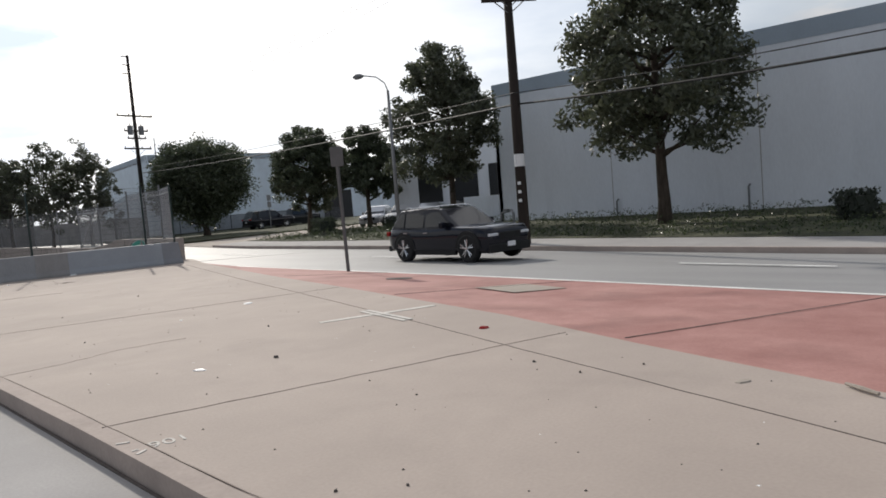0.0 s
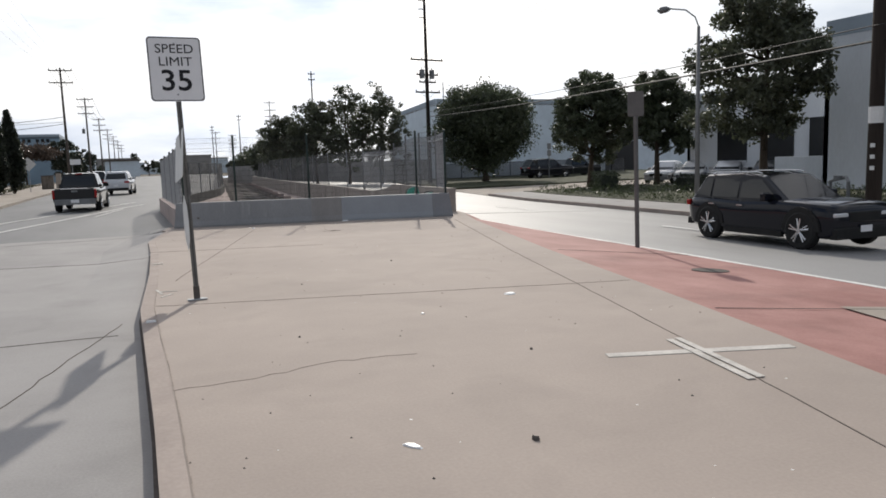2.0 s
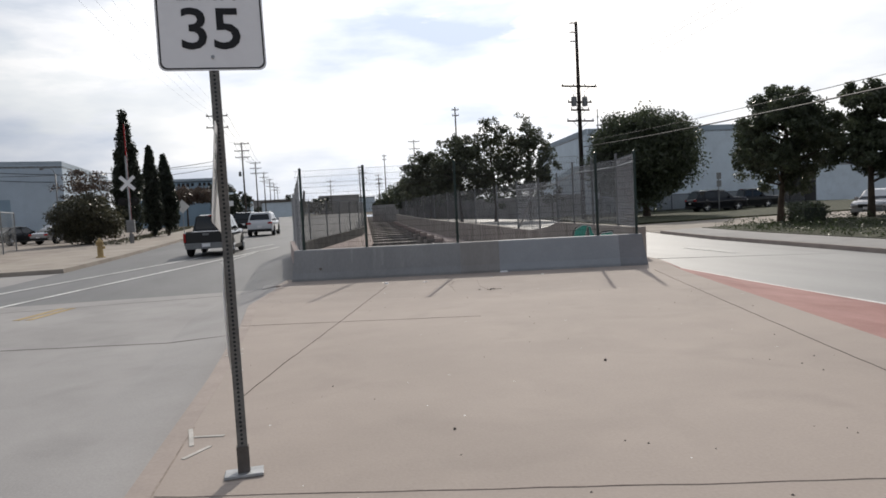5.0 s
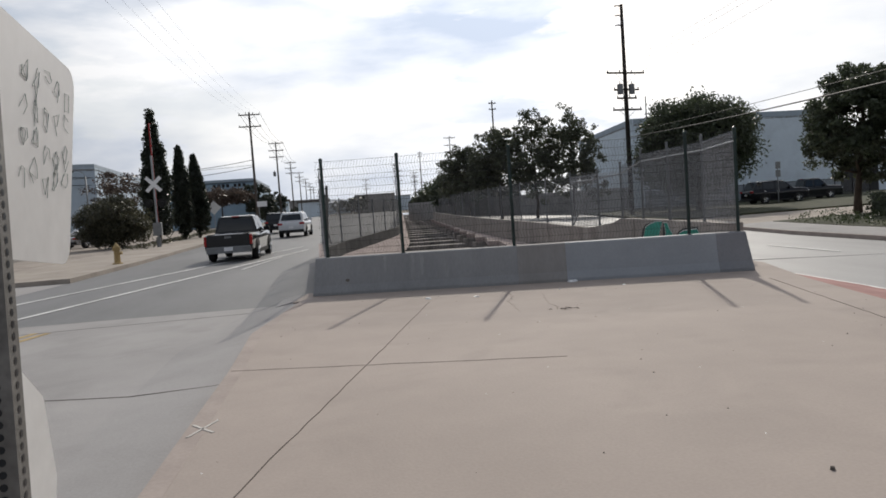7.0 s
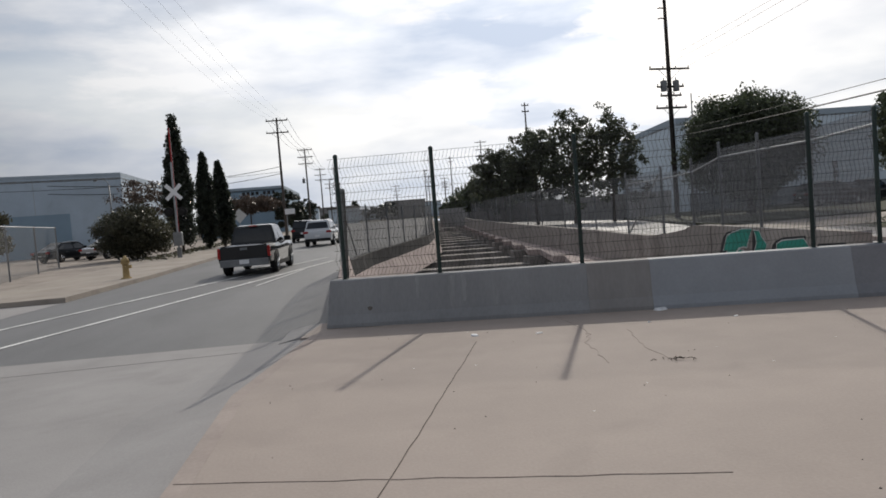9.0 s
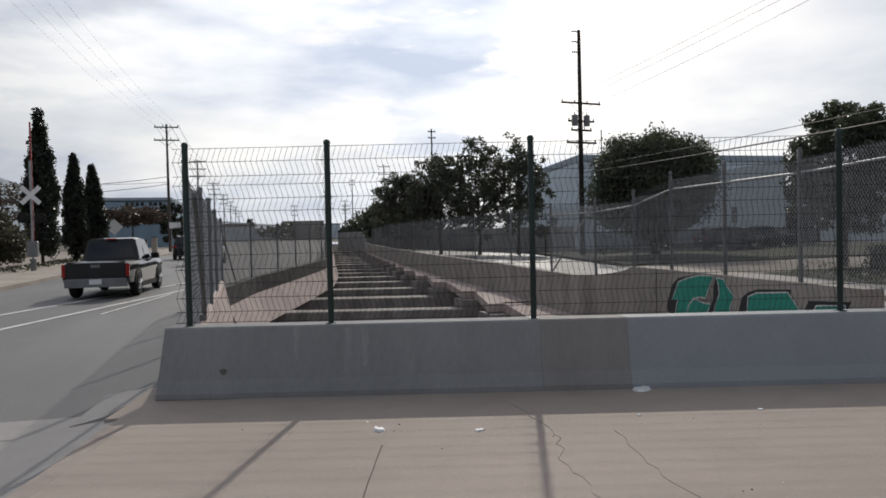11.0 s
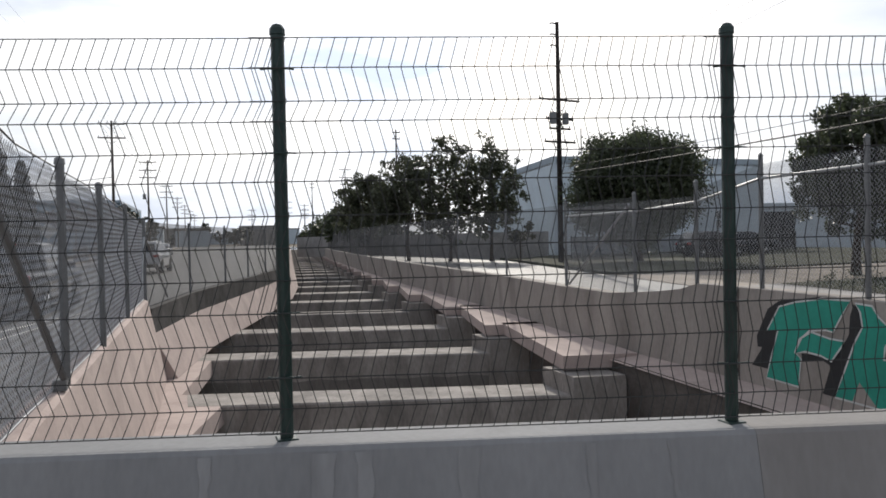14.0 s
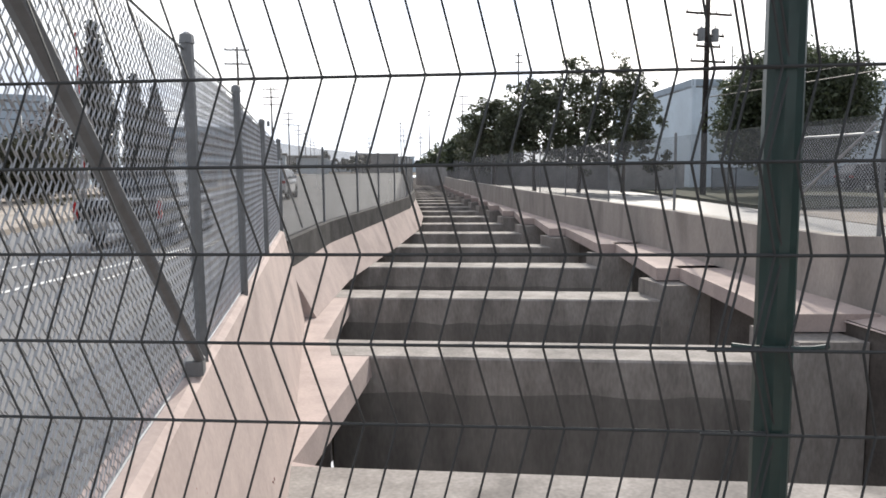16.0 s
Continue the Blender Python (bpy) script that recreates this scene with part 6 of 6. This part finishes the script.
    part("rear_window", fix(Geo().loft([[(x, y + 0.035, z + 0.01) for x, y, z in rq], [(x, y - 0.04, z - 0.02) for x, y, z in rq]]).mesh("rear_window", GLASS)), GLASS, t, "dark rear glass")
    part("grille", Geo().box(-W * 0.46, yf - 0.014, hood - 0.40, W * 0.46, yf + 0.05, hood - 0.20, 0.02), BLACK, t, "black grille")
    part("front_bumper", Geo().box(-W * 0.86, yf - 0.04, 0.28, W * 0.86, yf + 0.16, 0.52, 0.03), BLACK if kind != "sedan" else paint, t)
    part("rear_bumper", Geo().box(-W * 0.90, yr - 0.14, 0.34, W * 0.90, yr + 0.05, 0.58 if kind == "pickup" else 0.52, 0.03), GREYM if kind == "pickup" else BLACK, t, "dull metal rear bumper" if kind == "pickup" else "black rear bumper")
    part("number_plate", Geo().box(-0.16, yr + 0.052, 0.42, 0.16, yr + 0.062, 0.56) if kind == "pickup" else Geo().box(-0.16, yr - 0.03, belt - 0.40, 0.16, yr + 0.02, belt - 0.26), SIGNW, t, "plain pale plate")
    part("number_plate", Geo().box(-0.16, yf - 0.055, 0.42, 0.16, yf - 0.042, 0.56), SIGNW, t, "plain pale plate")
    if kind == "pickup":
        part("bed", Geo().box(-W * 0.84, yf + 3.55, belt + 0.062, W * 0.84, yr - 0.1, belt + 0.075), BLACK, t, "black bed opening")
        part("tailgate", Geo().box(-W * 0.84, yr - 0.04, 0.62, W * 0.84, yr + 0.012, belt + 0.05, 0.012), paint, t)
        part("emblem", Geo().box(-0.12, yr + 0.012, 0.88, 0.12, yr + 0.02, 0.96), GREYM, t, "plain dark badge")
        part("brake_light", Geo().box(-0.14, yf + 3.2, roof - 0.02, 0.14, yf + 3.26, roof + 0.02), TAIL, t)
    elif kind == "suv":
        for s in (-1, 1):
            part("roof_rail", Geo().tube([(s * W * 0.66, y1 + 0.15, roof + 0.02), (s * W * 0.66, y1 + 0.3, roof + 0.06), (s * W * 0.66, y3 - 0.3, roof + 0.05), (s * W * 0.66, y3 - 0.15, roof + 0.0)], 0.018, 6), CHROME, t)
    return t


vehicle("suv", pose(14.1, 15.75, -0.37, 0, 0, -5) @ Matrix.Scale(0.87, 4), NAVY, "glossy dark navy sport utility vehicle on the road", 4.62, 1.95, "suv", 1.64, 2.92, 0.43)
vehicle("pickup_truck", pose(0.33, 42.6, ROAD_Z, 0, 0, 180 - 6), CHAR, "dark grey crew cab pickup truck on the road", 5.0, 1.8, "pickup", 1.66, 3.0, 0.37)
vehicle("suv", pose(2.45, 65.0, ROAD_Z, 0, 0, 180 - 8), PEARL, "white compact sport utility vehicle on the road", 4.6, 1.85, "suv", 1.68, 2.7, 0.35)
vehicle("suv", pose(0.9, 78, ROAD_Z, 0, 0, 180 - 4), CHAR, "dark sport utility vehicle far down the road", 4.7, 1.9, "suv", 1.75)
vehicle("car", pose(2.2, 118, ROAD_Z, 0, 0, 180 - 4), SILVER, "silver car far down the road", 4.7, 1.85, "sedan", 1.46, r=0.33)
for x, y, a, p, k, lab in ((33.9, 43.5, 60, SILVER, "sedan", "silver car parked in the lot"), (33.6, 40.4, 60, PEARL, "sedan", "white car parked in the lot"), (33.2, 37.3, 60, SILVER, "sedan", "pale silver car parked nose out"), (33.0, 34.2, 60, CHAR, "sedan", "grey car parked by the office")):
    vehicle("car", pose(x + 2.2, y, SZ - 0.02, 0, 0, -a), p, lab, 4.7, 1.85, k, 1.46, 2.8, 0.33)
vehicle("suv", pose(41.5, 66.5, -0.45, 0, 0, 85), NAVY, "black sport utility vehicle parked by the warehouse", 5.0, 2.0, "suv", 1.85)
vehicle("pickup_truck", pose(46.5, 69.0, -0.45, 0, 0, 80), CHAR, "black pickup truck parked by the warehouse", 5.4, 1.95, "pickup", 1.82)
vehicle("car", pose(-16.4, 73, -0.02, 0, 0, 150), CHAR, "dark grey sedan parked in the yard", 4.8, 1.85, "sedan", 1.46, r=0.33)
vehicle("car", pose(-12.9, 72, -0.02, 0, 0, 150), SILVER, "silver car parked in the yard", 4.6, 1.8, "sedan", 1.46, r=0.33)

# ---- small things on the island ----


def scrap(x, y, w, d, h, material, label, seed, name="litter"):
    """A crumpled flat piece lying on the paving."""
    r_ = random.Random(seed)
    n = 9
    low = [(w / 2 * math.cos(2 * math.pi * k / n) * r_.uniform(0.7, 1.1), d / 2 * math.sin(2 * math.pi * k / n) * r_.uniform(0.7, 1.1), 0) for k in range(n)]
    top = [(px * 0.75, py * 0.75, h * r_.uniform(0.6, 1.2)) for px, py, _ in low]
    ob = solid(name, fix(Geo().loft([low, top]).mesh(name, material)), material, label, name)
    ob.matrix_basis = pose(x, y, 0.001, 0, 0, r_.uniform(0, 180))
    return ob


for k, (x, y, w, dd, h, m, lab, nm) in enumerate([
        (5.3, 12.05, 0.20, 0.14, 0.012, SIGNW, "crushed white paper scrap on the paving", "litter"), (2.55, 8.4, 0.16, 0.05, 0.01, SIGNW, "thin white wrapper on the paving", "litter"),
        (5.0, 7.15, 0.13, 0.10, 0.02, TAIL, "small red plastic fragment", "litter"), (4.15, 4.21, 0.13, 0.11, 0.008, WALK, "pale flattened cup lid", "litter"),
        (4.55, 23.64, 0.15, 0.09, 0.02, SIGNW, "crumpled white paper by the barrier", "litter"), (5.27, 23.36, 0.1, 0.05, 0.01, SIGNW, "small white paper scrap", "litter"),
        (7.13, 24.1, 0.24, 0.16, 0.03, SIGNW, "torn white paper against the barrier", "litter"), (6.0, 24.55, 0.12, 0.06, 0.01, SIGNW, "small white paper scrap", "litter"),
        (1.47, 12.8, 0.13, 0.06, 0.02, SIGNW, "crumpled white wrapper on the kerb", "litter"), (4.0, 11.6, 0.05, 0.04, 0.01, SIGNW, "tiny white scrap", "litter"),
        (7.6, 23.1, 0.06, 0.04, 0.01, SIGNW, "tiny white paper scrap", "litter"), (6.6, 23.3, 0.05, 0.03, 0.01, SIGNW, "tiny white paper scrap", "litter")]):
    scrap(x, y, w, dd, h, m, lab, 100 + k, nm)
for k, (x, y, w) in enumerate([(3.18, 8.15, 0.075), (4.03, 5.81, 0.045), (1.50, 5.14, 0.035), (1.74, 4.89, 0.03), (2.64, 11.29, 0.04), (4.19, 9.81, 0.045), (3.9, 5.3, 0.04), (4.3, 5.0, 0.035), (2.9, 6.0, 0.03), (3.4, 14.2, 0.04), (5.2, 15.6, 0.05)]):
    scrap(x, y, w * 0.7, w * 0.55, w * 0.3, GRIME_SHADE, "small dark stone on the paving", 150 + k, "stone")
st = thing("stick", pose(4.22, 3.53, 0.01, 0, 0, 55), "short pale wooden stick on the paving", "stick")
part("wood", Geo().tube([(-0.13, 0, 0.01), (0, 0.005, 0.012), (0.13, 0, 0.01)], [0.012, 0.016, 0.010], 6), WALK, st)
rnd = random.Random(31)
tw = thing("twigs", pose(5.95, 21.3, 0.004), "small pile of dry twigs and leaves", "twigs")
for k in range(14):
    a, L = rnd.uniform(0, 6.3), rnd.uniform(0.03, 0.10)
    ox, oy = rnd.gauss(0, 0.06), rnd.gauss(0, 0.035)
    part("twig", Geo().tube([(ox, oy, 0.006), (ox + L * 0.5 * math.cos(a), oy + L * 0.5 * math.sin(a), 0.02), (ox + L * math.cos(a), oy + L * math.sin(a), 0.008)], 0.003, 4), BARK, tw)
# grit strewn over the paving
g = Geo()
for _ in range(150):
    y = rnd.uniform(3, 25)
    x = rnd.uniform(along(KERB_W, y) + 0.1, along(TAN_RED, y) - 0.1)
    q = rnd.uniform(0.003, 0.008)
    if y > 24.6 - 0.29 * (x - 2.8):
        continue
    g.add([(x - q, y - q * 0.7, 0), (x + q, y - q, 0), (x + q * 0.6, y + q, 0), (x - q, y + q * 0.8, 0), (x, y, q * 1.2)], [(0, 1, 4), (1, 2, 4), (2, 3, 4), (3, 0, 4)])
solid("grit", g, GRIME_SHADE, "scattered dark grit and pebbles on the paving", "grit", kind="stuff")
g = Geo()
for _ in range(70):
    y = rnd.uniform(3, 24)
    x = rnd.uniform(along(KERB_W, y) + 0.1, along(RED_EDGE, y) - 0.6)
    q = rnd.uniform(0.004, 0.009)
    if x > along(TAN_RED, y) or y > 24.6 - 0.29 * (x - 2.8):
        continue
    g.add([(x - q, y - q * 0.7, 0.001), (x + q, y - q, 0.003), (x + q * 0.6, y + q, 0.001), (x - q, y + q * 0.8, 0.004)], [(0, 1, 2, 3)])
solid("paper_flecks", g, SIGNW, "tiny pale flecks of litter on the paving", "litter", kind="stuff")
# survey marks, a utility cover and a patch
solid("paint_mark", text_mesh("- 901", 0.17, CHALK, 0.002), CHALK, "faint chalk survey figures 901 on the concrete", "road marking", kind="structure").matrix_basis = pose(1.37, 6.70, 0.002, 0, 0, -10)
lines("paint_mark", [((1.20, 6.95, 0.005), (1.27, 6.91, 0.005)), ((1.19, 6.63, 0.005), (1.26, 6.66, 0.005))], 0.02, CHALK, "small chalk ticks on the kerb", "road marking")
lines("paint_mark", [((1.78, 17.6, 0.005), (1.95, 17.95, 0.005)), ((1.95, 17.65, 0.005), (1.78, 17.9, 0.005))], 0.02, CHALK, "faint chalk cross mark", "road marking")
lines("paint_mark", [((1.67, 14.3, 0.005), (1.82, 14.5, 0.005)), ((1.70, 14.75, 0.005), (1.90, 14.7, 0.005)), ((1.66, 14.95, 0.005), (1.70, 14.55, 0.005))], 0.03, CHALK, "smeared faint chalk marks", "road marking")
zc = lambda x, y: RED_Z * (x - along(TAN_RED, y)) / (along(RED_EDGE, y) - along(TAN_RED, y)) + 0.006
cv = [(8.05, 9.9), (8.95, 9.6), (8.6, 8.55), (7.7, 8.85)]
solid("utility_cover", Geo().slab([(x, y, zc(x, y)) for x, y in cv], 0.004), WALK, "pale concrete utility cover set in the red paint", "utility cover", kind="structure")
solid("iron_cover", Geo().slab([(8.95 + 0.3 * math.cos(a), 12.6 + 0.22 * math.sin(a), zc(8.95 + 0.3 * math.cos(a), 12.6 + 0.22 * math.sin(a))) for a in [k * math.pi / 8 for k in range(16)]], 0.004), GRIME_SHADE, "dark worn iron valve cover", "utility cover", kind="structure")
